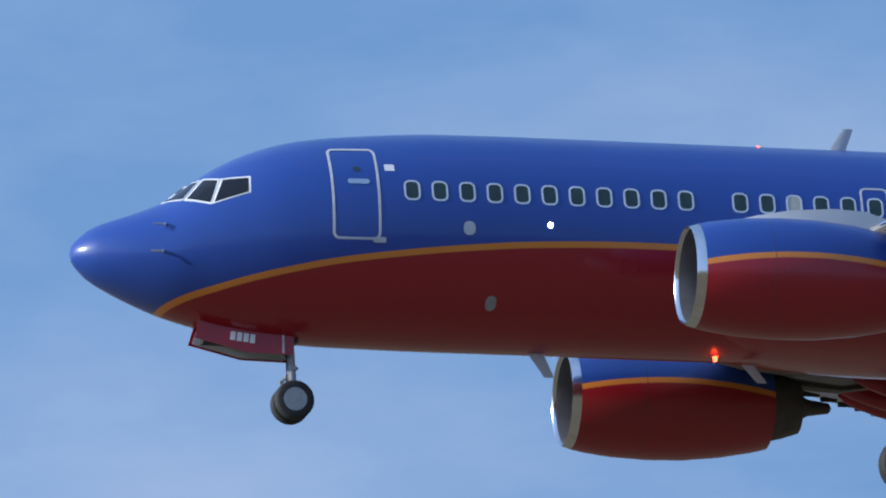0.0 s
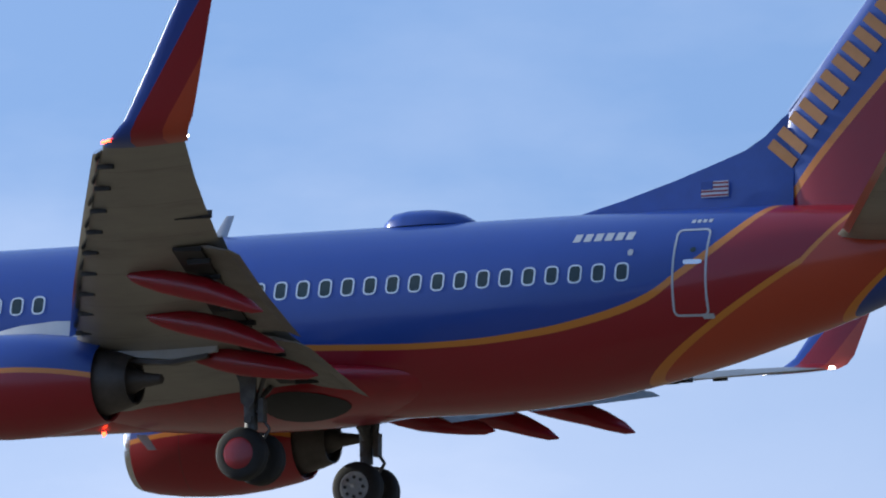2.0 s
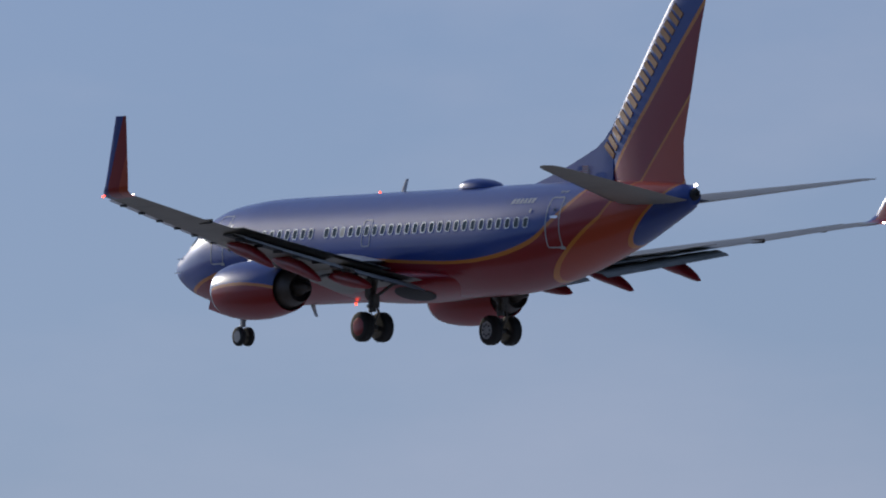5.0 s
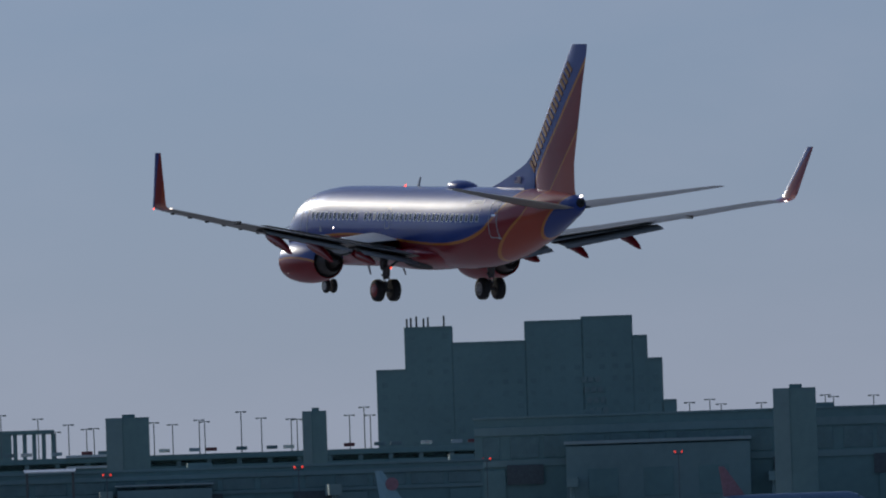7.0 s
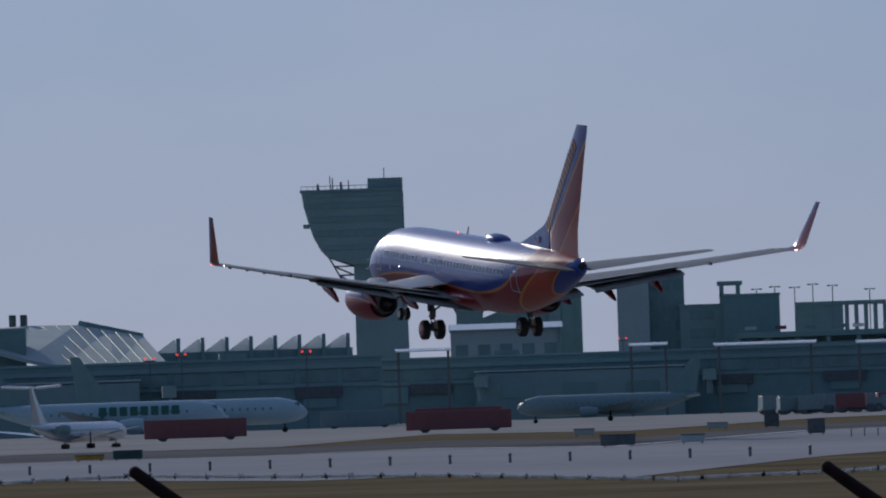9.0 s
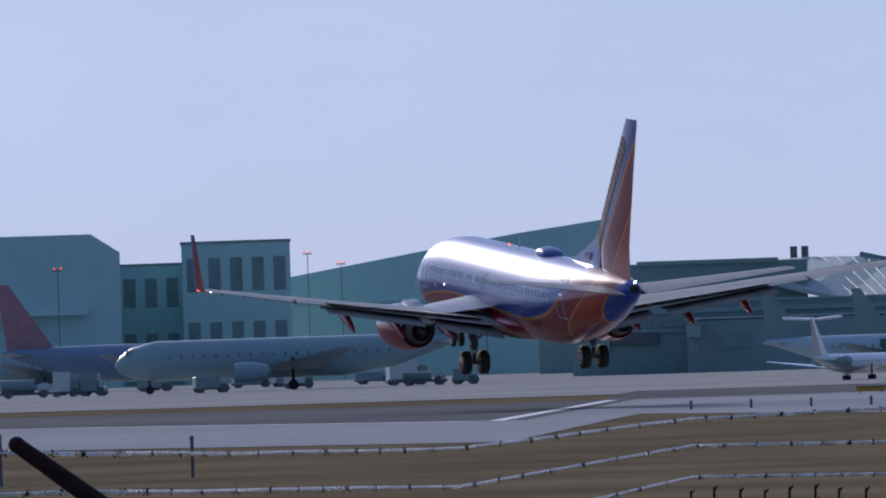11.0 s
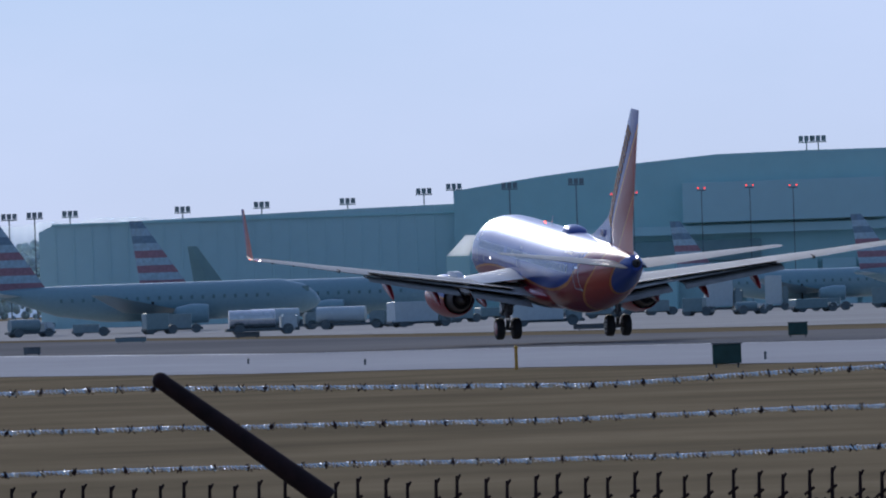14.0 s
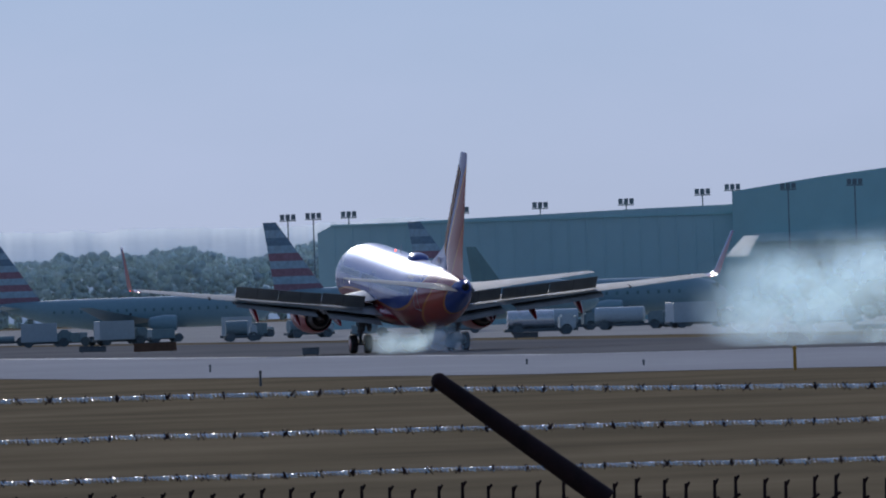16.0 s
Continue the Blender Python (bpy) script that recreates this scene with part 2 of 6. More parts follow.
M_GREY = wing_paint()
# flap paint: stains, and a tone below the wing's that carries shade
M_FLAP = plain("shaded_stained_flap_paint", (0.19, 0.18, 0.16), 0.5, vary=0.35, scale=1.6)
M_LIGHTGREY = plain("light_grey_paint", (0.50, 0.52, 0.54), 0.4, vary=0.1, scale=1.5)
M_RED = plain("red_paint", RED, 0.3, vary=0.15, coat=0.3)
M_METAL = plain("polished_aluminium", (0.75, 0.76, 0.78), 0.18, 1.0, vary=0.06)
M_DULL = plain("dull_metal", (0.34, 0.33, 0.32), 0.38, 1.0, vary=0.2)
M_STEEL = plain("gear_steel", (0.33, 0.34, 0.35), 0.45, 0.3, vary=0.3)
M_GEAR = plain("dark_gear_steel", (0.13, 0.13, 0.13), 0.5, 0.3, vary=0.4, scale=5)
M_TYRE = plain("tyre_rubber", (0.022, 0.022, 0.023), 0.75, vary=0.3)
# for dark parts, and to paint the shade inside openings
M_DARK = plain("dark_parts_and_recess_shade", (0.02, 0.02, 0.022), 0.6)
M_WHITE = plain("white_paint", (0.75, 0.76, 0.77), 0.4, vary=0.06)
M_BLUE = plain("blue_paint", BLUE, 0.3, vary=0.12, coat=0.3)
M_GLASS = plain("dark_cabin_glass", (0.028, 0.050, 0.050), 0.08, vary=0.3)
M_COCKPIT = plain("cockpit_glass", (0.008, 0.010, 0.012), 0.12, vary=0.3)
M_LAMPRED = glow("red_beacon_glow", (1.0, 0.06, 0.02), 7.0)
M_LAMPWHITE = glow("white_lamp_glow", (1.0, 0.85, 0.75), 7.0)


# ---------------------------------------------------------------- mesh tools
def obj(name, bm, material, parent=None, label="", smooth=True):
    me = bpy.data.meshes.new(name)
    bmesh.ops.recalc_face_normals(bm, faces=bm.faces)
    bm.to_mesh(me)
    bm.free()
    for m in material if isinstance(material, (list, tuple)) else [material]:
        me.materials.append(m)
    if smooth:
        me.polygons.foreach_set("use_smooth", [True] * len(me.polygons))
        try:
            me.set_sharp_from_angle(angle=radians(38))
        except AttributeError:
            pass
    ob = new(name, me)
    if parent:
        ob.parent = parent
    if label:
        ob["label"] = label
    return ob


def part(name, bm, material, parent, label="", smooth=True):
    return obj(name, bm, material, parent, label, smooth)


def empty(name, m=None, **tags):
    ob = new(name)
    ob.empty_display_size = 0.3
    if m is not None:
        ob.matrix_world = m
    return tagged(ob, **tags)


def add_box(bm, x, y, z, sx, sy, sz, m=None):
    """A box by its centre and its whole sizes."""
    r = bmesh.ops.create_cube(bm, size=1.0, matrix=(m or Matrix()) @ Matrix.Translation((x, y, z)) @ Matrix.Diagonal((sx, sy, sz, 1)))
    return r["verts"]


def add_tube(bm, a, b, r, r2=None, n=10, caps=True):
    a, b = Vector(a), Vector(b)
    m = Matrix.Translation((a + b) / 2) @ (b - a).to_track_quat("Z", "Y").to_matrix().to_4x4()
    bmesh.ops.create_cone(bm, cap_ends=caps, segments=n, radius1=r, radius2=r if r2 is None else r2, depth=(b - a).length, matrix=m)


def loft(bm, rings, close_start=True, close_end=True, closed=True):
    """Skin between rings of points of one count."""
    vs = [[bm.verts.new(p) for p in ring] for ring in rings]
    n = len(vs[0])
    for a, b in zip(vs, vs[1:]):
        for i in range(n if closed else n - 1):
            j = (i + 1) % n
            bm.faces.new((a[i], a[j], b[j], b[i]))
    if close_start:
        bm.faces.new(vs[0][::-1])
    if close_end:
        bm.faces.new(vs[-1])
    return vs


def lathe(bm, profile, n=28, m=None, closed_ends=False):
    """Turn (along, radius) pairs round the local X axis."""
    m = m or Matrix()
    rings = [[m @ Vector((x, r * math.cos(2 * math.pi * i / n), r * math.sin(2 * math.pi * i / n))) for i in range(n)] for x, r in profile]
    loft(bm, rings, closed_ends, closed_ends)


def box_part(name, x, y, z, sx, sy, sz, material, parent=None, label=""):
    bm = bmesh.new()
    add_box(bm, x, y, z, sx, sy, sz)
    if min(sx, sy, sz) > 0.02:
        bmesh.ops.bevel(bm, geom=bm.edges[:], offset=min(0.03, min(sx, sy, sz) * 0.12), segments=1, affect="EDGES")
    return obj(name, bm, material, parent, label, smooth=False)


def interp(x, table, k=1):
    return float(np.interp(x, [r[0] for r in table], [r[k] for r in table]))


# ---------------------------------------------------------------- the airliner
def P(s, y, z):
    """A place on the airliner: metres behind the nose, left, up."""
    return Vector((16.6 - s, y, z))


# behind the nose, top, bottom, half width
BODY = [(0.0, -.44, -.46, .02), (.03, -.30, -.58, .13), (.1, -.20, -.68, .25), (.3, -.02, -.87, .47), (.6, .13, -1.05, .68), (1.0, .27, -1.24, .90), (1.4, .42, -1.41, 1.07), (1.7, .56, -1.52, 1.19), (2.0, .77, -1.61, 1.29), (2.3, 1.00, -1.69, 1.38), (2.6, 1.20, -1.76, 1.47), (3.0, 1.41, -1.83, 1.57), (3.5, 1.61, -1.89, 1.68), (4.0, 1.75, -1.93, 1.75), (4.6, 1.85, -1.96, 1.81), (5.3, 1.92, -1.97, 1.85), (6.2, 1.99, -1.98, 1.875), (8.0, 2.03, -1.98, 1.88), (20.5, 2.03, -1.98, 1.88), (21.5, 2.03, -1.94, 1.87), (23.0, 2.03, -1.80, 1.82), (24.6, 2.02, -1.52, 1.70), (26.0, 2.01, -1.20, 1.54), (27.0, 1.99, -.92, 1.40), (28.5, 1.93, -.47, 1.12), (30.0, 1.84, .08, .82), (31.0, 1.75, .46, .58), (31.6, 1.68, .70, .44), (31.95, 1.60, .90, .32), (32.05, 1.5, 1.0, .24)]


def smooth_body():
    """The body's sections on a fine even ladder, through a smooth curve."""
    s0 = np.array([b[0] for b in BODY])
    fine = sorted(set([0, .015, .03, .06, .1, .2, .3, .45] + list(np.arange(.6, 8, .2)) + list(np.arange(8, 20.5, .5)) + list(np.arange(20.5, 32.06, .25))))
    cols = []
    for k in (1, 2, 3):
        v = np.array([b[k] for b in BODY])
        slope = np.gradient(v, s0)
        out = []
        for s in fine:
            i = min(max(int(np.searchsorted(s0, s, "right")) - 1, 0), len(s0) - 2)
            h = s0[i + 1] - s0[i]
            q = (s - s0[i]) / h
            flat = s < 0.4 or 8 <= s <= 20.5
            if flat:
                out.append(v[i] + (v[i + 1] - v[i]) * q)
            else:
                out.append((2 * q ** 3 - 3 * q ** 2 + 1) * v[i] + (q ** 3 - 2 * q ** 2 + q) * h * slope[i] + (3 * q ** 2 - 2 * q ** 3) * v[i + 1] + (q ** 3 - q ** 2) * h * slope[i + 1])
        cols.append(out)
    return [(s, a, b, c) for s, a, b, c in zip(fine, *cols)]


SECTIONS = smooth_body()


def section(s):
    return tuple(interp(s, SECTIONS, k) for k in (1, 2, 3))


def body_y(s, z):
    """Half width of the body at a height."""
    top, bot, w = section(s)
    c, h = (top + bot) / 2, (top - bot) / 2
    return w * math.sqrt(max(0.0, 1 - ((z - c) / h) ** 2))


def ring(s, n=64):
    top, bot, w = section(s)
    c, h = (top + bot) / 2, (top - bot) / 2
    return [P(s, w * math.cos(2 * math.pi * i / n), c + h * math.sin(2 * math.pi * i / n)) for i in range(n)]


def patch(bm, s0, s1, z0, z1, side, lift, ns=4, nz=8, corner=0.0, shape=None):
    """A piece of skin that lies lift above the body's side."""
    vs = {}
    for i in range(ns + 1):
        for j in range(nz + 1):
            s, z = s0 + (s1 - s0) * i / ns, z0 + (z1 - z0) * j / nz
            if shape:
                s, z = shape(i / ns, j / nz)
            vs[i, j] = bm.verts.new(P(s, side * (body_y(s, z) + lift), z))
    for i in range(ns):
        for j in range(nz):
            bm.faces.new((vs[i, j], vs[i + 1, j], vs[i + 1, j + 1], vs[i, j + 1]))


def outline(bm, s0, s1, z0, z1, side, r_corner, width, lift, n=6):
    """A thin raised frame with round corners on the body's side."""
    pts = []
    for cx, cz, a0 in ((s1 - r_corner, z1 - r_corner, 0), (s0 + r_corner, z1 - r_corner, 90), (s0 + r_corner, z0 + r_corner, 180), (s1 - r_corner, z0 + r_corner, 270)):
        for k in range(n + 1):
            a = radians(a0 + 90 * k / n)
            pts.append((cx, cz, math.cos(a), math.sin(a)))
    full = []
    for a, b in zip(pts, pts[1:] + pts[:1]):
        full.append(a)
        long = math.hypot(b[0] + r_corner * b[2] - a[0] - r_corner * a[2], b[1] + r_corner * b[3] - a[1] - r_corner * a[3])
        if long > 0.25:
            for k in range(1, 6):
                q = k / 6
                full.append(tuple(a[m] + (b[m] - a[m]) * q for m in range(4)))
    rings = []
    for cx, cz, ux, uz in full:
        row = []
        for off, up in ((0, -0.01), (0, lift), (-width, lift), (-width, -0.01)):
            s, z = cx + (r_corner + off) * ux, cz + (r_corner + off) * uz
            row.append(P(s, side * (body_y(s, z) + up), z))
        rings.append(row)
    loft(bm, rings + rings[:1], False, False)


def rounded(bm, s0, s1, z0, z1, side, r, lift, n=5):
    """A filled rounded panel on the body's side."""
    pts = []
    for cx, cz, a0 in ((s1 - r, z1 - r, 0), (s0 + r, z1 - r, 90), (s0 + r, z0 + r, 180), (s1 - r, z0 + r, 270)):
        for k in range(n + 1):
            a = radians(a0 + 90 * k / n)
            pts.append((cx + r * math.cos(a), cz + r * math.sin(a)))
    cs, cz = (s0 + s1) / 2, (z0 + z1) / 2
    c = bm.verts.new(P(cs, side * (body_y(cs, cz) + lift), cz))
    vs = [bm.verts.new(P(s, side * (body_y(s, z) + lift), z)) for s, z in pts]
    for a, b in zip(vs, vs[1:] + vs[:1]):
        bm.faces.new((c, a, b))


def foil(chord, thick, n=11):
    """An aerofoil outline: (0..1 of the chord, up), from the trailing edge over the top and back."""
    xs = [0.5 - 0.5 * math.cos(math.pi * i / (n - 1)) for i in range(n)]
    f = lambda x: 5 * thick * (0.2969 * math.sqrt(x) - 0.126 * x - 0.3516 * x * x + 0.2843 * x ** 3 - 0.1015 * x ** 4)
    up = [(x, f(x) * 1.1) for x in reversed(xs)]
    low = [(x, -f(x) * 0.75) for x in xs[1:-1]]
    return [(x * chord, z * chord) for x, z in up + low]


def wing_part(name, stations, material, parent, label="", upright=False, n=11):
    """stations: leading edge (s, y, z), chord, thickness, cant in degrees (0 flat, 90 upright)."""
    bm = bmesh.new()
    rings = []
    for (s, y, z), chord, thick, cant in stations:
        a = radians(cant)
        sgn = 1 if y >= 0 else -1
        rings.append([P(s + x, y - sgn * h * math.sin(a), z + h * math.cos(a)) for x, h in foil(chord, thick, n)])
    loft(bm, rings)
    return part(name, bm, material, parent, label)


def drooped(bm, stations, thick=0.11, n=8):
    """A flap: its leading edge (s, y, z), chord, degrees that it hangs down."""
    rings = []
    for (s, y, z), chord, droop in stations:
        a = radians(droop)
        rings.append([P(s + x * math.cos(a) + h * math.sin(a), y, z - x * math.sin(a) + h * math.cos(a)) for x, h in foil(chord, thick, n)])
    loft(bm, rings)


WING = [(1.2, 11.6, 6.5, -1.46), (1.9, 12.0, 6.1, -1.34), (5.0, 13.50, 4.75, -.82), (5.8, 13.95, 4.45, -.69), (9.0, 15.60, 3.42, -.17), (10.9, 16.58, 2.92, .16), (13.0, 17.75, 2.43, .50), (14.5, 18.58, 2.10, .77), (16.6, 19.72, 1.74, 1.12)]   # left, leading edge, chord, height


def wing_at(y):
    return tuple(interp(y, WING, k) for k in (1, 2, 3))


def nacelle_paint():
    """Blue over red with an orange band that bows upward along the cowl."""
    n = Nodes("engine_cowl_paint")
    sep = n.add("ShaderNodeSeparateXYZ", Vector=n.coords())
    q = n.math("ADD", sep.outputs["X"], -4.3)
    mid = n.math("SUBTRACT", -1.45, n.math("MULTIPLY", n.math("MULTIPLY", q, q), 0.045))
    d = n.math("SUBTRACT", sep.outputs["Z"], mid)
    col = n.mix(n.math("GREATER_THAN", d, -0.055), (*RED, 1), (*ORANGE, 1))
    col = n.mix(n.math("GREATER_THAN", d, 0.055), col, (*BLUE, 1))
    seam = n.math("LESS_THAN", n.math("ABSOLUTE", n.math("SUBTRACT", sep.outputs["X"], 4.95)), 0.012)
    col = n.mix(n.math("MULTIPLY", seam, 0.45), col, (0.05, 0.03, 0.03, 1))
    n.set(Base_Color=col, Roughness=n.math("ADD", 0.26, n.math("MULTIPLY", n.noise(2.0, 5), 0.15)), Coat_Weight=0.3, Coat_Roughness=0.15)
    return n.mat


M_COWL = nacelle_paint()


def winglet_paint():
    """Blue foot and leading field, red middle, orange trailing field."""
    n = Nodes("winglet_paint")
    sep = n.add("ShaderNodeSeparateXYZ", Vector=n.coords())
    s = n.math("SUBTRACT", 16.6, sep.outputs["X"])
    k = n.math("SUBTRACT", s, n.math("MULTIPLY", n.math("SUBTRACT", sep.outputs["Z"], 1.2), 0.72))
    col = n.mix(n.math("GREATER_THAN", k, 20.55), (*BLUE, 1), (*RED, 1))
    col = n.mix(n.math("GREATER_THAN", k, 21.22), col, (*CORAL, 1))
    n.set(Base_Color=col, Roughness=0.28, Coat_Weight=0.3)
    return n.mat


M_WINGLET = winglet_paint()


def build_wheel(name, s, y, z, r, w, parent, hub_mat, side):
    """A tyre with a rim in it."""
    bm = bmesh.new()
    prof = [(-w / 2, r * .62), (-w / 2, r * .86), (-w * .42, r * .95), (-w * .25, r), (-w * .06, r), (0, r * .985), (w * .06, r), (w * .25, r), (w * .42, r * .95), (w / 2, r * .86), (w / 2, r * .62)]
    turn = Matrix.Translation(P(s, y, z)) @ pose(0, 0, 0, 0, 0, 90)
    lathe(bm, prof, 30, turn, True)
    tyre = part(name, bm, M_TYRE, parent)
    bm = bmesh.new()
    o = side * (w / 2)
    face = [(o * 1.02, r * .60), (o * 1.03, r * .55), (o * .8, r * .50), (o * .75, r * .25), (o * 1.0, r * .2), (o * 1.05, r * .05)]
    lathe(bm, face, 24, turn, True)
    if side > 0 and r > 0.5 and y > 0:
        bm.free()
        bm = bmesh.new()
        lathe(bm, [(o * 1.0, r * .60), (o * 1.06, r * .52), (o * 1.12, r * .2), (o * 1.13, r * .02)], 24, turn, True)
    rim = part("rim", bm, hub_mat, tyre)
    if hub_mat is not M_RED and r > 0.5:
        for k in range(8):
            a = 2 * math.pi * k / 8
            bm = bmesh.new()
            c = P(s, y + o, z) + Vector((math.cos(a) * r * .38, 0, math.sin(a) * r * .38))
            add_tube(bm, c - Vector((0, .03, 0)), c + Vector((0, .03, 0)), r * .07, n=8)
            part("rim_hole", bm, M_DARK, tyre)
    return tyre


def build_gear(parent, s, y, z, r, half, w, hubs, top, nose=False):
    """A leg with its wheels, links and brace."""
    bm = bmesh.new()
    add_tube(bm, P(s - .05, y, top), P(s, y, z + .55 * r / .55), .14 if not nose else .085, n=14)
    add_tube(bm, P(s, y, z + .8 * r), P(s, y, z - .05), .095 if not nose else .055, n=14)
    add_tube(bm, P(s, y - half, z), P(s, y + half, z), .09 if not nose else .05, n=12)
    gear = part("nose_gear_leg" if nose else "main_gear_leg", bm, M_STEEL if nose else M_GEAR, parent, "grey steel oleo leg")
    bm = bmesh.new()
    back = .42 if not nose else -.22
    add_tube(bm, P(s + .1, y, z + 1.0 * r / .55), P(s + back, y, z + .55 * r / .55), .035)
    add_tube(bm, P(s + back, y, z + .55 * r / .55), P(s + .06, y, z + .05), .035)
    part("torque_link", bm, M_STEEL if nose else M_GEAR, gear)
    bm = bmesh.new()
    if nose:
        add_tube(bm, P(s, y, z + .75), P(s - .75, y, top + .05), .04)
        add_tube(bm, P(s + .02, y + .09, z + .62), P(s + .02, y - .09, z + .62), .05)
    else:
        sy = 1 if y > 0 else -1
        add_tube(bm, P(s, y, z + 1.0), P(s + .05, y - sy * 1.3, top), .06)
        add_tube(bm, P(s + .35, y, top), P(s + .05, y, z + .9), .05)
        add_box(bm, *P(s + .25, y, z + .95), .12, .2, .5)
        add_tube(bm, P(s - .35, y, top), P(s - .02, y, z + 1.15), .07)
        for k in range(5):
            add_box(bm, *P(s + .08 * math.sin(k * 2.3), y + .12 * math.cos(k * 1.9), z + .75 + .2 * k), .16, .14, .12)
    part("side_brace", bm, M_STEEL if nose else M_GEAR, gear)
    if not nose:
        bm = bmesh.new()
        loft(bm, [[P(s + a, y + sy * w2, zz) for a, zz in ((-.20, top - .05), (.22, top - .05), (.17, z + 1.12), (.04, z + .95), (-.14, z + 1.1))] for w2 in (.20, .23)])
        part("leg_door", bm, M_GEAR, gear, "dark leg door", smooth=False)
    bm = bmesh.new()
    for k in range(3):
        add_tube(bm, P(s - .12 + .03 * k, y + .07 - .05 * k, top), P(s - .1, y + .05 - .04 * k, z + .2), .012, n=6)
    part("hydraulic_line", bm, M_DARK, gear)
    for k in (-1, 1):
        build_wheel("wheel", s, y + k * half, z, r, w, gear, hubs[0 if k < 0 else 1], k)
    return gear


def bar_on_body(s0, s1, z0, z1, side, material, parent, name="marking_bar", lift=.006, slant=0.0):
    bm = bmesh.new()
    patch(bm, s0, s1, z0, z1, side, lift, 2, 2, shape=lambda a, b: (s0 + (s1 - s0) * a + slant * b, z0 + (z1 - z0) * b))
    return part(name, bm, material, parent)


def build_airliner():
    plane = empty("airliner", label="blue, red and orange twin-engined jet airliner with wheels down", category="airplane")

    # body
    bm = bmesh.new()
    rings = [ring(r[0]) for r in SECTIONS]
    loft(bm, rings)
    fuselage = part("fuselage", bm, M_BODY, plane, "glossy blue and red painted fuselage with orange swoosh")
    # belly fairing between the wings
    bm = bmesh.new()
    fair = []
    for s in np.linspace(10.6, 20.6, 21):
        q = math.sin(math.pi * (s - 10.6) / 10.0)
        q = q ** 0.55 if q > 0 else 0.0
        w, dep = .6 + 1.45 * q, .25 + .60 * q
        fair.append([P(s, w * math.cos(2 * math.pi * i / 32), -1.25 + (dep if math.sin(2 * math.pi * i / 32) < 0 else .5 * q) * math.sin(2 * math.pi * i / 32)) for i in range(32)])
    loft(bm, fair)
    part("belly_fairing", bm, M_RED, plane, "red belly fairing")

    # cabin windows
    for side in (1, -1):
        for i in [k for k in range(37) if k != 11]:
            s, z = 5.97 + .508 * i, .54
            bm = bmesh.new()
            outline(bm, s - .15, s + .15, z - .20, z + .20, side, .11, .035, .008, 4)
            frame_ob = part("window_frame", bm, M_WINFRAME, plane)
            bm = bmesh.new()
            rounded(bm, s - .118, s + .118, z - .168, z + .168, side, .085, .004, 4)
            part("pane", bm, M_SHADE if i == 14 and side > 0 else M_GLASS, frame_ob)
    # doors
    for side in (1, -1):
        for s0, s1, z0, z1 in ((4.50, 5.38, -.42, 1.42), (25.32, 26.06, -.42, 1.42)):
            bm = bmesh.new()
            outline(bm, s0, s1, z0, z1, side, .13, .045, .010, 5)
            door = part("door", bm, M_LIGHTGREY, plane, "closed cabin door outlined in pale grey")
            bm = bmesh.new()
            c = (s0 + s1) / 2 + .06
            rounded(bm, c - .2, c + .2, .64, .74, side, .045, .012)
            part("handle", bm, M_METAL, door, "bright metal door handle")
            bm = bmesh.new()
            rounded(bm, c - .07, c + .05, .90, 1.0, side, .045, .008)
            part("door_window", bm, M_GLASS, door)
            bm = bmesh.new()
            rounded(bm, s1 - .15, s1 + .09, z0 - .05, z0 + .05, side, .03, .02)
            part("hinge_cover", bm, M_LIGHTGREY, door)
        # overwing exit
        bm = bmesh.new()
        outline(bm, 14.34, 14.88, -.05, .95, side, .12, .04, .008, 5)
        part("exit_hatch", bm, M_LIGHTGREY, plane, "overwing exit outlined in pale grey")
    # flight-deck glass
    for side in (1, -1):
        quads = [((1.66, .50), (1.93, .46), (2.27, .86), (2.10, .88)), ((1.99, .44), (2.36, .31), (2.55, .79), (2.34, .86)), ((2.43, .31), (3.03, .49), (3.06, .79), (2.63, .79))]
        for q in quads:
            for grow, lift, mat, nm in ((0.04, .006, M_WHITE, "window_frame"), (0.0, .014, M_COCKPIT, "cockpit_window")):
                c = (sum(p[0] for p in q) / 4, sum(p[1] for p in q) / 4)
                qq = [(p[0] + (p[0] - c[0]) * grow * 4, p[1] + (p[1] - c[1]) * grow * 4) for p in q]
                bm = bmesh.new()

                def shape(a, b, qq=qq):
                    lo = [qq[0][k] + (qq[1][k] - qq[0][k]) * a for k in (0, 1)]
                    hi = [qq[3][k] + (qq[2][k] - qq[3][k]) * a for k in (0, 1)]
                    return lo[0] + (hi[0] - lo[0]) * b, lo[1] + (hi[1] - lo[1]) * b
                patch(bm, 0, 0, 0, 0, side, lift, 6, 6, shape=shape)
                part(nm, bm, mat, plane)
    # small fittings of the body
    for side in (1, -1):
        for s, z, r, mat, nm in ((7.0, -.15, .11, M_LIGHTGREY, "vent_cover"), (7.49, -1.40, .10, M_STEEL, "drain_cover"), (8.5, -.04, .045, M_LAMPWHITE, "wing_inspection_lamp"), (10.0, -.75, .13, M_RED, "access_panel"), (24.4, .95, .06, M_LIGHTGREY, "vent_cover")):
            bm = bmesh.new()
            rounded(bm, s - r, s + r, z - r * 1.15, z + r * 1.15, side, r * .9, .012)
            part(nm, bm, mat, plane)
        for s, z in ((1.55, -.08), (1.49, -.60)):
            bm = bmesh.new()
            y = side * body_y(s, z)
            add_tube(bm, P(s + .05, y, z), P(s + .0, y + side * .11, z - .02), .03, n=8)
            add_tube(bm, P(s + .02, y + side * .11, z - .02), P(s - .22, y + side * .12, z - .02), .018, n=8)
            part("pitot_probe", bm, M_METAL, plane)
    bm = bmesh.new()
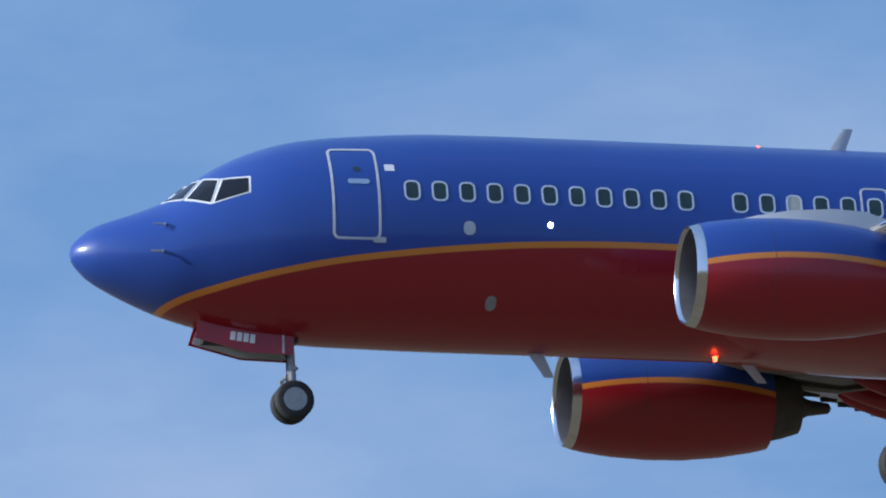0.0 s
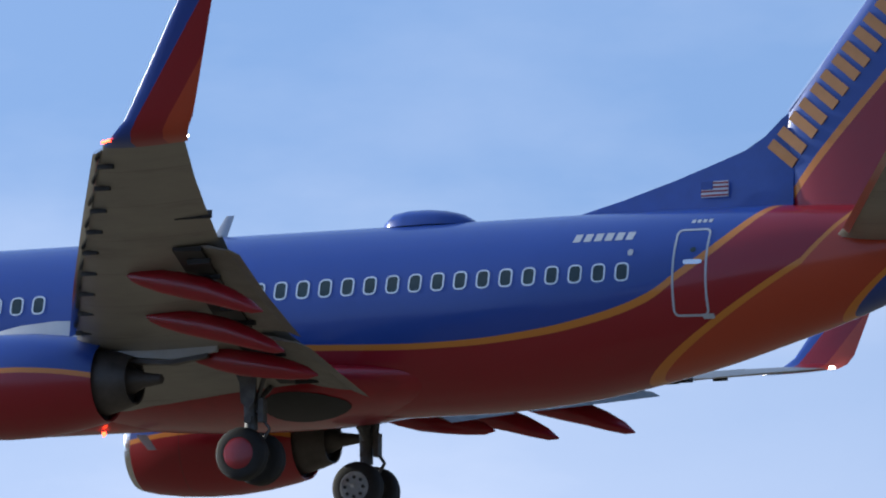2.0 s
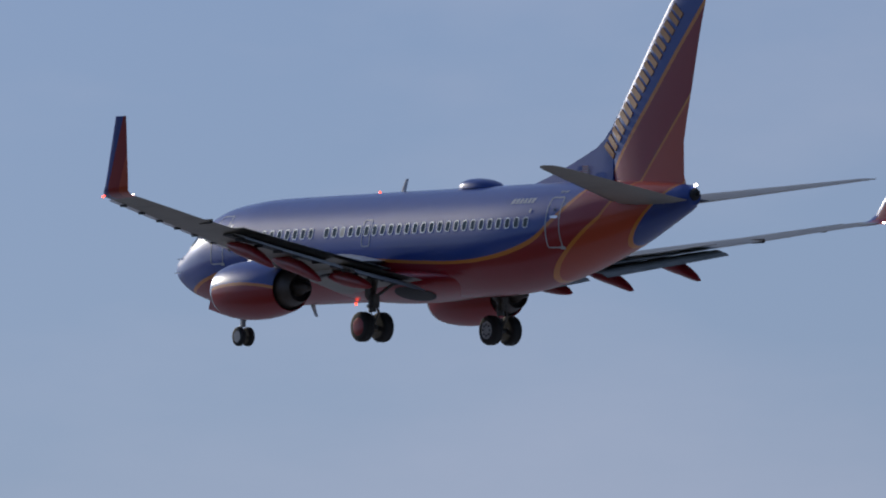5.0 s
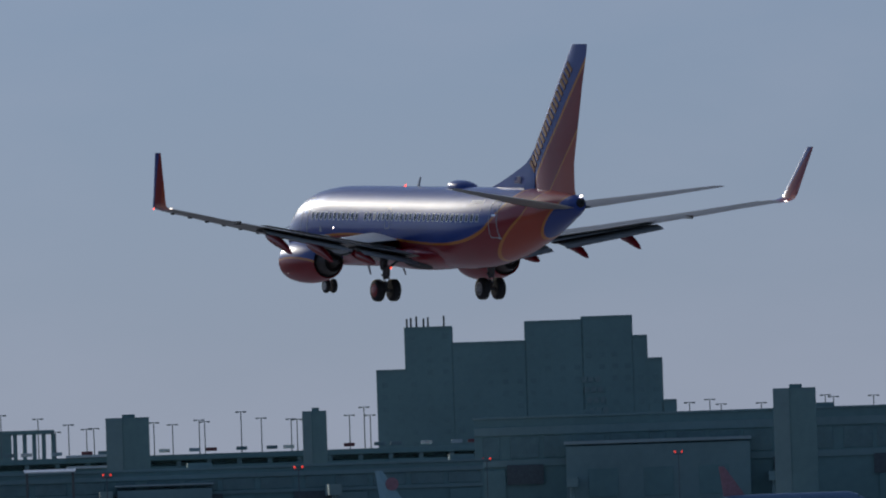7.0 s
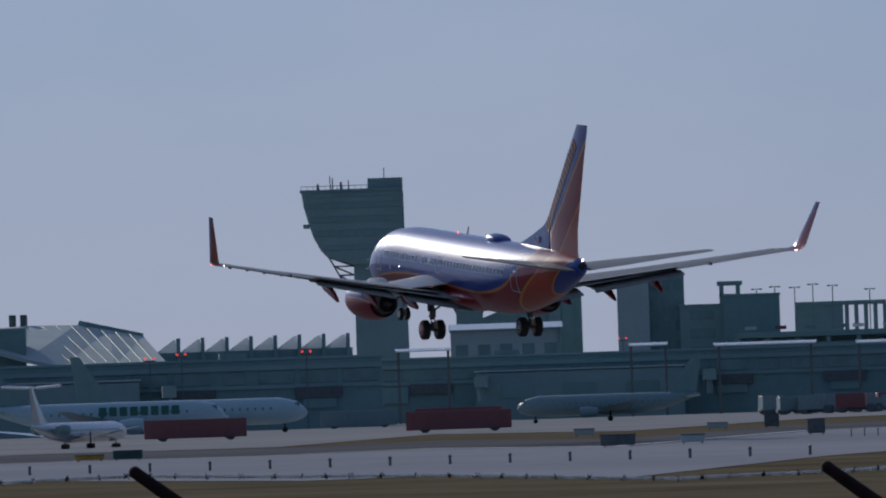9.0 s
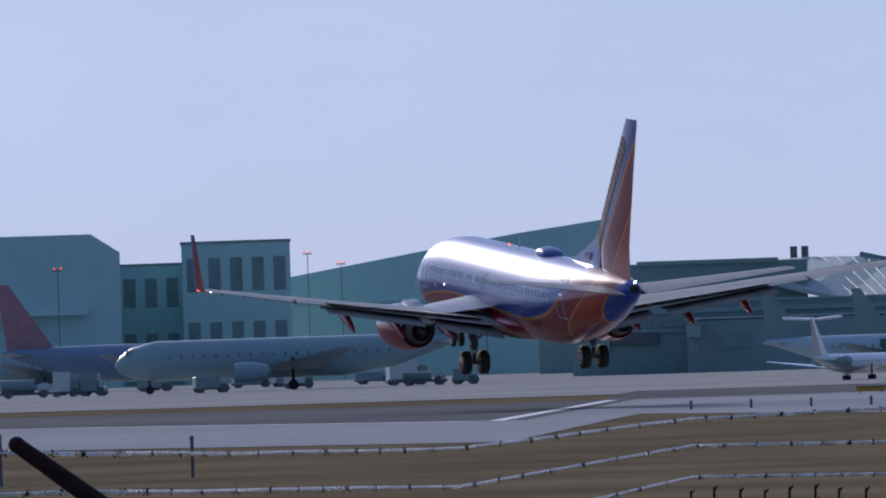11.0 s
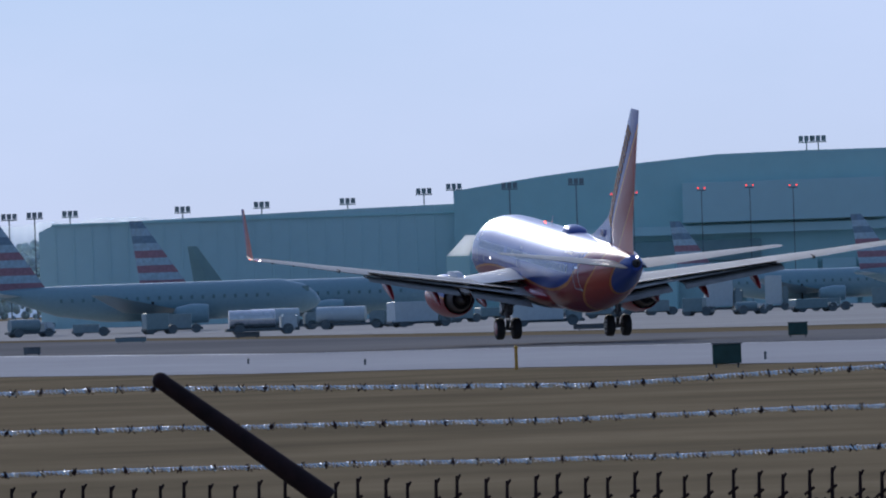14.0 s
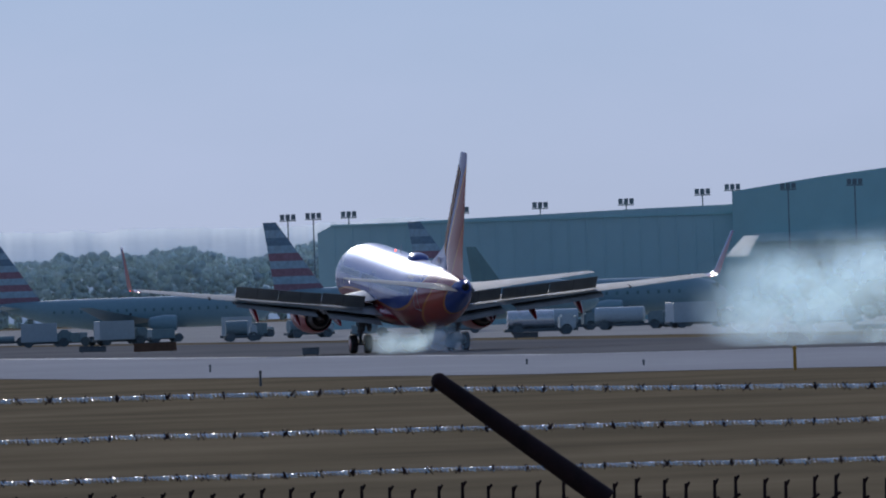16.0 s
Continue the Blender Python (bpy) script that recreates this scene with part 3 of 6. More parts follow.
    rounded(bm, 5.50, 5.68, .92, 1.06, 1, .01, .008)
    part("placard", bm, M_WHITE, plane)
    # antennas
    for s, z, top, ch in ((14.35, 1.98, 2.50, .34), (8.6, -1.95, -2.42, .30), (12.6, -2.05, -2.38, .25)):
        bm = bmesh.new()
        sg = 1 if top > z else -1
        loft(bm, [[P(s - ch / 2, 0, z), P(s, .03, z), P(s + ch / 2, 0, z), P(s, -.03, z)], [P(s + .17, 0, top), P(s + .26, .012, top), P(s + .36, 0, top), P(s + .26, -.012, top)]])
        part("blade_antenna", bm, M_LIGHTGREY, plane, "pale grey blade antenna")
    bm = bmesh.new()
    add_tube(bm, P(12.9, 0, 2.0), P(12.9, 0, 2.1), .05, .03)
    part("upper_beacon", bm, M_LAMPRED, plane)
    bm = bmesh.new()
    add_tube(bm, P(11.9, .35, -2.09), P(11.9, .35, -2.0), .03, .05)
    part("lower_beacon", bm, M_LAMPRED, plane, "red flashing beacon lamp")
    # radome on the back
    bm = bmesh.new()
    rings = []
    for q, hh in ((0, .02), (.05, .16), (.15, .33), (.3, .38), (.5, .38), (.7, .33), (.85, .25), (.95, .13), (1, .02)):
        s = 18.2 + 2.1 * q
        w = .55 * math.sqrt(max(.01, 1 - (2 * q - 1) ** 4))
        rings.append([P(s, w * math.cos(math.pi * i / 12), 1.97 + hh * math.sin(math.pi * i / 12) ** .7) for i in range(13)])
    loft(bm, rings)
    part("antenna_radome", bm, M_BLUE, plane, "blue dome fairing on the cabin roof")

    # markings
    x0 = 23.07
    for k in range(6):
        bar_on_body(x0 + k * .23, x0 + k * .23 + .16, 1.24, 1.42, 1, M_LIGHTGREY, plane, slant=.03)
    for k in range(4):
        bar_on_body(25.55 + k * .12, 25.63 + k * .12, 1.56, 1.64, 1, M_LIGHTGREY, plane)

    # fin and dorsal fillet
    bm = bmesh.new()
    fin = [(1.2, 27.3, 4.4, .10), (2.0, 27.3, 4.1, .10), (3.2, 27.15, 4.22, .10), (3.9, 27.22, 4.3, .10), (5.0, 28.05, 3.75, .10), (7.0, 29.62, 2.66, .10), (8.6, 30.95, 1.80, .09), (8.92, 31.25, 1.55, .06)]
    loft(bm, [[P(s + x, h, z) for x, h in foil(c, .085, 12)] for z, s, c, _ in fin])
    fin_ob = part("fin", bm, M_BODY, plane, "tall tail fin in blue, red and orange fields")
    bm = bmesh.new()
    loft(bm, [[P(s, 0, 1.9), P(s, .14 * q + .01, 1.9), P(s, .04 * q + .005, t), P(s, 0, t + .01), P(s, -.04 * q - .005, t), P(s, -.14 * q - .01, 1.9)] for s, t, q in ((22.55, 2.03, .05), (23.6, 2.30, .5), (24.8, 2.66, .8), (25.8, 3.0, 1.0), (26.3, 3.18, 1.1), (26.75, 3.45, 1.2), (27.1, 3.78, 1.2), (27.4, 4.02, 1.0))])
    part("dorsal_fillet", bm, M_BLUE, plane)
    # bright leading edge of the fin
    bm = bmesh.new()
    loft(bm, [[P(s - .012, 0, z), P(s + .07, .07 * c / 5, z), P(s + .12, 0, z), P(s + .07, -.07 * c / 5, z)] for z, s, c, _ in [(3.95, 27.21, 4.3, 0)] + fin[4:]])
    part("leading_edge", bm, M_METAL, fin_ob, "bare metal leading edge")
    # letter-sized bars along the fin's blue field, both sides
    dx, dz = 31.2 - 26.98, 8.0 - 2.93
    long = math.hypot(dx, dz)
    for side in (1, -1):
        for k in range(9):
            q0, q1 = (k + .06) / 9, (k + .86) / 9
            strokes = ((.02, .40, -1, 1), (.60, .98, -1, 1))
            bm = bmesh.new()
            for u0, u1, w0, w1 in strokes:
                vs = []
                for q, w in ((q0 + (q1 - q0) * u0, w0), (q0 + (q1 - q0) * u1, w0), (q0 + (q1 - q0) * u1, w1), (q0 + (q1 - q0) * u0, w1)):
                    half = .36 - .05 * q
                    s = 27.05 + dx * q + w * half * dz / long
                    z = 2.93 + dz * q - w * half * dx / long
                    s0, c = interp(z, [(f[0], f[1]) for f in fin]), interp(z, [(f[0], f[2]) for f in fin])
                    x = min(max((s - s0) / c, 0.02), 1)
                    th = 5 * .085 * c * (0.2969 * math.sqrt(x) - 0.126 * x - 0.3516 * x * x + 0.2843 * x ** 3 - 0.1015 * x ** 4)
                    vs.append((s, th * (1.1 if side > 0 else .75) + .03, z))
                a = [bm.verts.new(P(s, side * y, z)) for s, y, z in vs]
                b = [bm.verts.new(P(s, side * (y - .08), z)) for s, y, z in vs]
                bm.faces.new(a)
                for i in range(4):
                    bm.faces.new((a[i], a[(i + 1) % 4], b[(i + 1) % 4], b[i]))
            part("letter_bar", bm, M_LETTER, fin_ob, smooth=False)
    # flag
    for side in (1, -1):
        bm = bmesh.new()
        add_box(bm, *P(25.69, side * .19, 2.39), .60, .03, .33)
        flag = part("flag", bm, M_WHITE, fin_ob, "small striped flag marking")
        for k in range(4):
            bm = bmesh.new()
            add_box(bm, *P(25.69, side * .199, 2.262 + .085 * k), .60, .03, .036)
            part("stripe", bm, M_RED, flag)
        bm = bmesh.new()
        add_box(bm, *P(25.52, side * .206, 2.47), .26, .03, .17)
        part("canton", bm, M_BLUE, flag)
    # tail planes
    for side in (1, -1):
        part_st = [((28.35, side * .5, 1.10), 3.9, .10, 0), ((29.0, side * 1.4, 1.22), 3.4, .10, 0), ((32.25, side * 6.95, 2.02), 1.2, .09, 0), ((32.55, side * 7.15, 2.06), .75, .05, 0)]
        stab = wing_part("tailplane", part_st, M_GREY, plane, "grey tailplane")
        bm = bmesh.new()
        loft(bm, [[P(s - .02, y, z), P(s + .12, y, z + t), P(s + .14, y, z), P(s + .12, y, z - t)] for s, y, z, t in ((29.0, side * 1.4, 1.22, .12), (32.25, side * 6.95, 2.02, .05))])
        part("leading_edge", bm, M_METAL, stab)
    bm = bmesh.new()
    lathe(bm, [(0, .24), (-.14, .2), (-.2, .1), (-.12, .02)], 16, Matrix.Translation(P(31.95, 0, 1.32)), True)
    part("exhaust_outlet", bm, M_DARK, plane)
    bm = bmesh.new()
    add_tube(bm, P(32.0, 0, 1.62), P(32.12, 0, 1.66), .05)
    part("tail_lamp", bm, M_LAMPWHITE, plane)

    for side in (1, -1):
        build_wing(plane, side)
        build_engine(plane, side)
    # landing gear
    build_gear(plane, 16.5, 2.88, -3.05, .55, .43, .40, (M_STEEL, M_RED), -1.2)
    build_gear(plane, 16.5, -2.88, -3.05, .55, .43, .40, (M_STEEL, M_STEEL), -1.2)
    build_gear(plane, 4.08, 0, -3.05, .36, .20, .20, (M_STEEL, M_STEEL), -1.8, True)
    for side in (1, -1):
        bm = bmesh.new()
        rows = [[P(s, side * (.30 + .03 * k), z) for s, z in ((2.34, -1.62), (3.4, -1.78), (4.07, -1.86), (4.05, -2.24), (3.2, -2.22), (2.23, -1.98))] for k in (0, 1)]
        loft(bm, rows)
        d = part("nose_gear_door", bm, M_RED, plane, "red nose gear door with pale number", smooth=False)
        bm = bmesh.new()
        loft(bm, [[P(s, side * y, z) for s, z in ((2.40, -1.66), (3.4, -1.80), (4.0, -1.88), (3.99, -2.21), (3.2, -2.19), (2.29, -1.96))] for y in (.285, .297)])
        part("door_lining", bm, M_LIGHTGREY, d, "pale metal inner face with fittings", smooth=False)
        for ss, zz in ((2.62, -1.86), (2.95, -1.95), (3.5, -2.02), (3.78, -2.04)):
            bm = bmesh.new()
            add_box(bm, *P(ss, side * .25, zz), .10, .07, .09)
            bmesh.ops.bevel(bm, geom=bm.edges[:], offset=.015, segments=1, affect="EDGES")
            part("door_fitting", bm, M_METAL, d)
        for k in range(4):
            bm = bmesh.new()
            loft(bm, [[P(s, side * y, z) for s, z in ((2.90 + .12 * k, -1.84 - .015 * k), (2.99 + .12 * k, -1.85 - .015 * k), (2.97 + .12 * k, -2.01 - .015 * k), (2.88 + .12 * k, -2.0 - .015 * k))] for y in (.325, .336)])
            part("number_bar", bm, M_WHITE, d, smooth=False)
        bm = bmesh.new()
        add_box(bm, *P(3.86, side * .335, -2.03), .04, .012, .38)
        part("door_strap", bm, M_LIGHTGREY, d)
        # dark patch laid on the fairing paints the shade of the open wheel well
        bm = bmesh.new()
        rings = []
        for q in (1.0, .7, .4, .1):
            row = []
            for k in range(28):
                a = 2 * math.pi * k / 28
                ss, th = 17.05 + .95 * q * math.cos(a), radians(-48 + 24 * q * math.sin(a) * (1 - .25 * math.cos(a)))
                g = math.sin(math.pi * (ss - 10.6) / 10.0) ** .55
                row.append(P(ss, side * (.612 + 1.45 * g) * math.cos(th), -1.25 + (.262 + .60 * g) * math.sin(th)))
            rings.append(row)
        loft(bm, rings, False, True)
        part("wheel_well", bm, M_DARK, plane)
    # dark slab for the shade in the nose wheel opening
    bm = bmesh.new()
    add_box(bm, *P(3.3, 0, -1.93), 1.7, .52, .1)
    part("nose_wheel_well", bm, M_DARK, plane)
    return plane


SPOILERS = []
WINGS = []


def build_wing(plane, side):
    st = [((s, side * y, z), c, .13 - .0025 * y, 0) for y, s, c, z in WING]
    wing = wing_part("wing", st, M_GREY, plane, "swept grey wing with weathered underside")
    WINGS.append((wing, side))
    # leading-edge slats, out and down
    bm = bmesh.new()
    drooped(bm, [((wing_at(y)[0] - .20, side * y, wing_at(y)[2] - .05), .55 - .012 * y, -24) for y in (5.6, 9, 13, 16.3)], .16)
    part("slat", bm, M_METAL, wing, "bright metal slats along the leading edge")
    for k in range(9):
        y = 5.9 + 1.22 * k
        bm = bmesh.new()
        s, c, z = wing_at(y)
        add_box(bm, *P(s + .12, side * y, z - .09), .34, .07, .09)
        part("slat_track", bm, M_DARK, wing)
    # flaps
    for y0, y1, nm in ((2.1, 5.2, "inboard_flap"), (5.9, 10.8, "outboard_flap")):
        for k, (off, drop, ch, ang) in enumerate(((-.62, .14, .95, 12), (.24, .30, .46, 24))):
            bm = bmesh.new()
            rows = []
            for y in (y0, (y0 + y1) / 2, y1):
                s, c, z = wing_at(y)
                f = 1.15 - .045 * y
                rows.append(((s + c + off * f, side * y, z - drop * f), ch * f, ang))
            drooped(bm, rows, .10)
            part(nm if k == 0 else "aft_flap", bm, M_FLAP, wing, "stained grey flap at landing setting, shade in its paint")
    # aileron gap and wing-tip bits
    bm = bmesh.new()
    s, c, z = wing_at(12.4)
    add_box(bm, *P(s + c - .35, side * 12.35, z), .8, .035, .16)
    part("aileron_gap", bm, M_DARK, wing)
    # spoilers, hinged on the upper side
    for y0, y1 in ((2.7, 5.3), (5.33, 7.95), (7.98, 10.6)):
        y = (y0 + y1) / 2
        s, c, z = wing_at(y)
        bm = bmesh.new()
        hinge = P(s + c * .72, side * y, z + c * .045)
        ends = []
        for ye in (y0, y1):
            se, ce, ze = wing_at(ye)
            q = P(se + ce * .72, side * ye, ze + ce * .045) - hinge
            ends.append([q + Vector(v) for v in ((0, 0, -.018), (-.86, 0, -.012), (-.86, 0, .012), (0, 0, .018))])
        loft(bm, ends)
        bmesh.ops.recalc_face_normals(bm, faces=bm.faces[:])
        sp = part("spoiler", bm, M_GREY, wing, "grey hinged spoiler panel")
        axis = ends[0][0] - ends[1][0]
        SPOILERS.append((sp, hinge, axis if axis.y > 0 else -axis))
    # dark strips for the shade and machinery in the coves where the flaps have slid out
    for y0, y1 in ((2.2, 5.2), (5.9, 10.8)):
        bm = bmesh.new()
        rows = []
        for y in (y0, y1):
            s, c, z = wing_at(y)
            rows.append([P(s + c - 1.35 + .03 * y, side * y, z - .17), P(s + c - .62 + .02 * y, side * y, z - .20), P(s + c - .62 + .02 * y, side * y, z - .10), P(s + c - 1.35 + .03 * y, side * y, z - .10)])
        loft(bm, rows)
        part("flap_cove", bm, M_DARK, wing)
        for k in range(5):
            y = y0 + (k + .5) * (y1 - y0) / 5
            s, c, z = wing_at(y)
            bm = bmesh.new()
            add_box(bm, *P(s + c - .55, side * y, z - .24), .5, .07, .10)
            part("flap_track", bm, M_DARK, wing)
    # canoe fairings of the flap tracks
    for y, tip_s, tip_z, long in ((9.55, 19.85, -1.13, 3.0), (7.0, 19.15, -1.55, 3.1), (4.5, 18.75, -1.68, 3.0)):
        s, c, z = wing_at(y)
        bm = bmesh.new()
        rings = []
        for q in (0, .04, .12, .25, .42, .6, .78, .92, 1):
            r = .22 * math.sqrt(max(.004, q * 4 * (1 - q) if q < .5 else 1 - ((q - .5) * 2) ** 1.6))
            cs = tip_s - long + long * q
            top = z - .18 - .28 * min(1, q * 2.2)
            cz = top if q < .45 else top + (tip_z - top) * ((q - .45) / .55) ** 1.25
            rings.append([P(cs, side * y + r * .75 * math.cos(2 * math.pi * i / 14), cz + r * 1.25 * math.sin(2 * math.pi * i / 14)) for i in range(14)])
        loft(bm, rings)
        part("flap_fairing", bm, M_RED, wing, "red canoe-shaped flap track fairing")
    # winglet
    rows = []
    for q in np.linspace(0, 1, 9):
        bend = radians(78) * min(1, q * 2.6)
        y = 16.6 + .62 * math.sin(min(1, q * 2.6) * math.pi / 2) * 1.0 + .55 * max(0, q - .38) / .62
        z = 1.10 + .40 * (min(1, q * 2.6)) ** 2 + 2.34 * max(0, q - .38) / .62
        s = 19.75 + .75 * min(1, q * 2.6) + 1.45 * max(0, q - .38) / .62
        c = 1.78 - .35 * min(1, q * 2.6) - .78 * max(0, q - .38) / .62
        rows.append(((s, side * y, z), c, .09, math.degrees(bend)))
    wl = wing_part("winglet", rows, M_WINGLET, wing, "tall upturned winglet in blue, red and orange")
    bm = bmesh.new()
    add_tube(bm, P(21.50, side * 16.75, 1.16), P(21.62, side * 16.78, 1.16), .03)
    part("wing_tip_lamp", bm, M_LAMPWHITE, wl)
    bm = bmesh.new()
    add_tube(bm, P(19.85, side * 16.9, 1.12), P(20.05, side * 16.98, 1.14), .03)
    part("navigation_lamp", bm, M_LAMPRED if side > 0 else M_LAMPWHITE, wl)
    # glove at the root
    bm = bmesh.new()
    loft(bm, [[P(s + x, side * y, z + h) for x, h in foil(c, t, 9)] for s, y, z, c, t in ((11.3, 1.5, -.62, 4.4, .16), (11.8, 2.0, -.60, 4.0, .15), (12.6, 3.2, -.66, 3.6, .14), (13.35, 5.0, -.80, 3.2, .13))])
    part("wing_root_glove", bm, M_LIGHTGREY, wing, "pale grey wing root fillet")
    # landing lamp in the root
    bm = bmesh.new()
    add_tube(bm, P(12.95, side * 3.05, -.88), P(13.1, side * 3.05, -.88), .07)
    part("landing_lamp", bm, M_LAMPWHITE, wing)


def build_engine(plane, side):
    ob = empty("engine")
    ob.parent = plane
    ob["label"] = "turbofan engine in blue and red cowl with bright inlet lip"
    m = Matrix.Translation(P(0, side * 4.88, -1.645))

    def prof(rows):
        return [(-s, r) for s, r in rows]
    bm = bmesh.new()
    lathe(bm, prof([(10.42, .93), (10.7, .99), (11.2, 1.055), (11.9, 1.09), (12.6, 1.075), (13.3, 1.0), (13.9, .89), (14.18, .82), (14.16, .78), (13.6, .80)]), 40, m)
    part("cowl", bm, M_COWL, ob, "blue and red engine cowl with orange band")
    bm = bmesh.new()
    lathe(bm, prof([(10.424, .928), (10.30, .895), (10.25, .87), (10.27, .845), (10.32, .825)]), 40, m)
    part("inlet_lip", bm, M_METAL, ob, "polished metal inlet lip")
    bm = bmesh.new()
    lathe(bm, prof([(10.321, .824), (10.45, .795), (10.7, .78), (11.1, .78), (11.25, .78), (11.26, .30)]), 40, m)
    part("inlet_duct", bm, M_DUCT, ob)
    bm = bmesh.new()
    lathe(bm, prof([(11.25, .30), (11.05, .22), (10.85, .10), (10.78, .01)]), 20, m, True)
    part("spinner", bm, M_DARK, ob)
    for k in range(24):
        a = 2 * math.pi * k / 24
        bm = bmesh.new()
        r3 = Matrix.Translation(P(11.16, side * 4.88, -1.645)) @ Matrix.Rotation(a, 4, "X")
        vs = [bm.verts.new(r3 @ Vector(p)) for p in ((.06, -.03, .26), (-.06, .04, .26), (-.04, .16, .77), (.08, .05, .77))]
        bm.faces.new(vs)
        part("fan_blade", bm, M_DULL, ob, smooth=False)
    # dark discs paint the shade inside the fan exit and the nozzle
    bm = bmesh.new()
    lathe(bm, prof([(14.02, .83), (14.03, .66)]), 40, m)
    part("fan_exit", bm, M_DARK, ob)
    bm = bmesh.new()
    lathe(bm, prof([(14.62, .53), (14.63, .2)]), 32, m)
    part("nozzle_throat", bm, M_DARK, ob)
    bm = bmesh.new()
    lathe(bm, prof([(13.5, .74), (14.1, .70), (14.5, .60), (14.8, .50), (14.79, .46), (14.3, .48)]), 32, m)
    part("core_nozzle", bm, M_BURNT, ob, "heat-stained metal exhaust nozzle")
    bm = bmesh.new()
    lathe(bm, prof([(14.3, .34), (14.75, .28), (15.0, .16), (15.4, .10), (15.45, .03)]), 20, m, True)
    part("exhaust_plug", bm, M_BURNT, ob)
    # pylon
    y = side * 4.75
    bm = bmesh.new()
    loft(bm, [[P(s, y - w, lo), P(s, y + w, lo), P(s, y + w * .7, hi), P(s, y - w * .7, hi)] for s, lo, hi, w in ((11.15, -.66, -.58, .05), (11.6, -.66, -.48, .16), (12.2, -.68, -.38, .24), (13.0, -.75, -.33, .28), (13.6, -.85, -.36, .26), (14.6, -1.15, -.70, .22), (15.6, -1.25, -.95, .14), (16.6, -1.12, -.98, .05))])
    part("pylon", bm, M_LIGHTGREY, ob, "pale grey engine pylon")
    bm = bmesh.new()
    loft(bm, [[P(s, y - w, z), P(s, y + w, z), P(s, y + w, z - .09), P(s, y - w, z - .09)] for s, z, w in ((14.1, -1.0, .16), (14.8, -1.2, .18), (15.6, -1.26, .13), (16.4, -1.14, .06))])
    part("pylon_heat_shield", bm, M_BURNT, ob)
    # strake on the cowl
    bm = bmesh.new()
    loft(bm, [[P(s, side * 4.88 - side * .62, -1.645 + .74), P(s + .02, side * 4.88 - side * (.62 + w), -1.645 + .74 + w), P(s + .04, side * 4.88 - side * .60, -1.645 + .76)] for s, w in ((11.0, .01), (11.5, .22), (12.0, .24), (12.2, .02))])
    part("strake", bm, M_BLUE, ob)


M_LETTER = plain("dull_orange_lettering", (0.42, 0.19, 0.06), 0.4, vary=0.1)
M_WINFRAME = plain("window_surround_grey", (0.72, 0.75, 0.76), 0.3, 0.5, vary=0.1)
M_SHADE = plain("drawn_blind", (0.42, 0.42, 0.38), 0.6)
M_BURNT = plain("heat_stained_metal", (0.085, 0.075, 0.07), 0.5, 0.4, vary=0.3)
M_DUCT = plain("inlet_lining", (0.10, 0.10, 0.11), 0.55, 0.3)


# ---------------------------------------------------------------- ground
def ground_paint(name, a, b, c, scale, stretch=(1, 1, 1), bump=0.0):
    """A matt ground of three mixed tones, patchy at two scales."""
    n = Nodes(name)
    m = n.add("ShaderNodeMapping", Vector=n.coords(), Scale=stretch)
    big = n.noise(scale, 6, m.outputs["Vector"], 0.6)
    fine = n.noise(scale * 18, 4, m.outputs["Vector"], 0.65)
    col = n.ramp(big, [(0.32, a), (0.5, b), (0.68, c)])
    col = n.mix(n.math("MULTIPLY", fine, 0.5), col, (*[v * 0.6 for v in b], 1))
    n.set(Base_Color=col, Roughness=1.0, Specular_IOR_Level=0.0)
    if bump:
        n.bump(fine, bump, 0.1)
    return n.mat


M_GRASS = ground_paint("dry_winter_grass", (0.135, 0.11, 0.074), (0.195, 0.155, 0.10), (0.26, 0.205, 0.135), 0.10, (1, .8, 1))
M_RUNWAY = ground_paint("pale_worn_concrete", (0.35, 0.35, 0.37), (0.41, 0.41, 0.43), (0.47, 0.47, 0.49), 0.02, (1, .3, 1))
M_ASPHALT = ground_paint("grey_asphalt", (0.15, 0.15, 0.155), (0.19, 0.187, 0.19), (0.24, 0.235, 0.23), 0.03, (1, .3, 1))
M_APRON = ground_paint("apron_concrete", (0.35, 0.345, 0.34), (0.41, 0.40, 0.39), (0.47, 0.46, 0.45), 0.03)


def far_point(theta, d):
    return d * math.sin(radians(theta)), d * math.cos(radians(theta))


bm = bmesh.new()
rs = [0, 20, 36, 44, 60, 90, 130, 200, 300, 450, 700, 1200, 2400, 4800]
zs = [0.5, 0.3, -0.4, -0.4, -0.3, 0, 0, 0, 0, 0, 0, 0, 0, 0]
rings = []
for r, z in zip(rs[1:], zs[1:]):
    rings.append([(r * math.cos(2 * math.pi * i / 72), r * math.sin(2 * math.pi * i / 72), z) for i in range(72)])
loft(bm, rings, True, False)
tagged(obj("ground", bm, M_GRASS), "dry brown airfield grass", "grass", kind="structure")


# ---------------------------------------------------------------- paving
def sheet(name, near, far, z, material, label, category):
    """A flat strip between two lines of (x, y) of one count."""
    bm = bmesh.new()
    a = [bm.verts.new((x, y, z)) for x, y in near]
    b = [bm.verts.new((x, y, z)) for x, y in far]
    for i in range(len(a) - 1):
        bm.faces.new((a[i], a[i + 1], b[i + 1], b[i]))
    return tagged(obj(name, bm, material, smooth=False), label, category, kind="structure")


NEAR = [(200, 180), (175, 360), (171, 373), (141, 326), (110, 269), (115, 299), (110, 298), (114, 333), (116, 366), (80, 265), (73, 289), (66, 318), (62, 330), (57, 338), (48, 390), (45, 480), (25, 1000)]
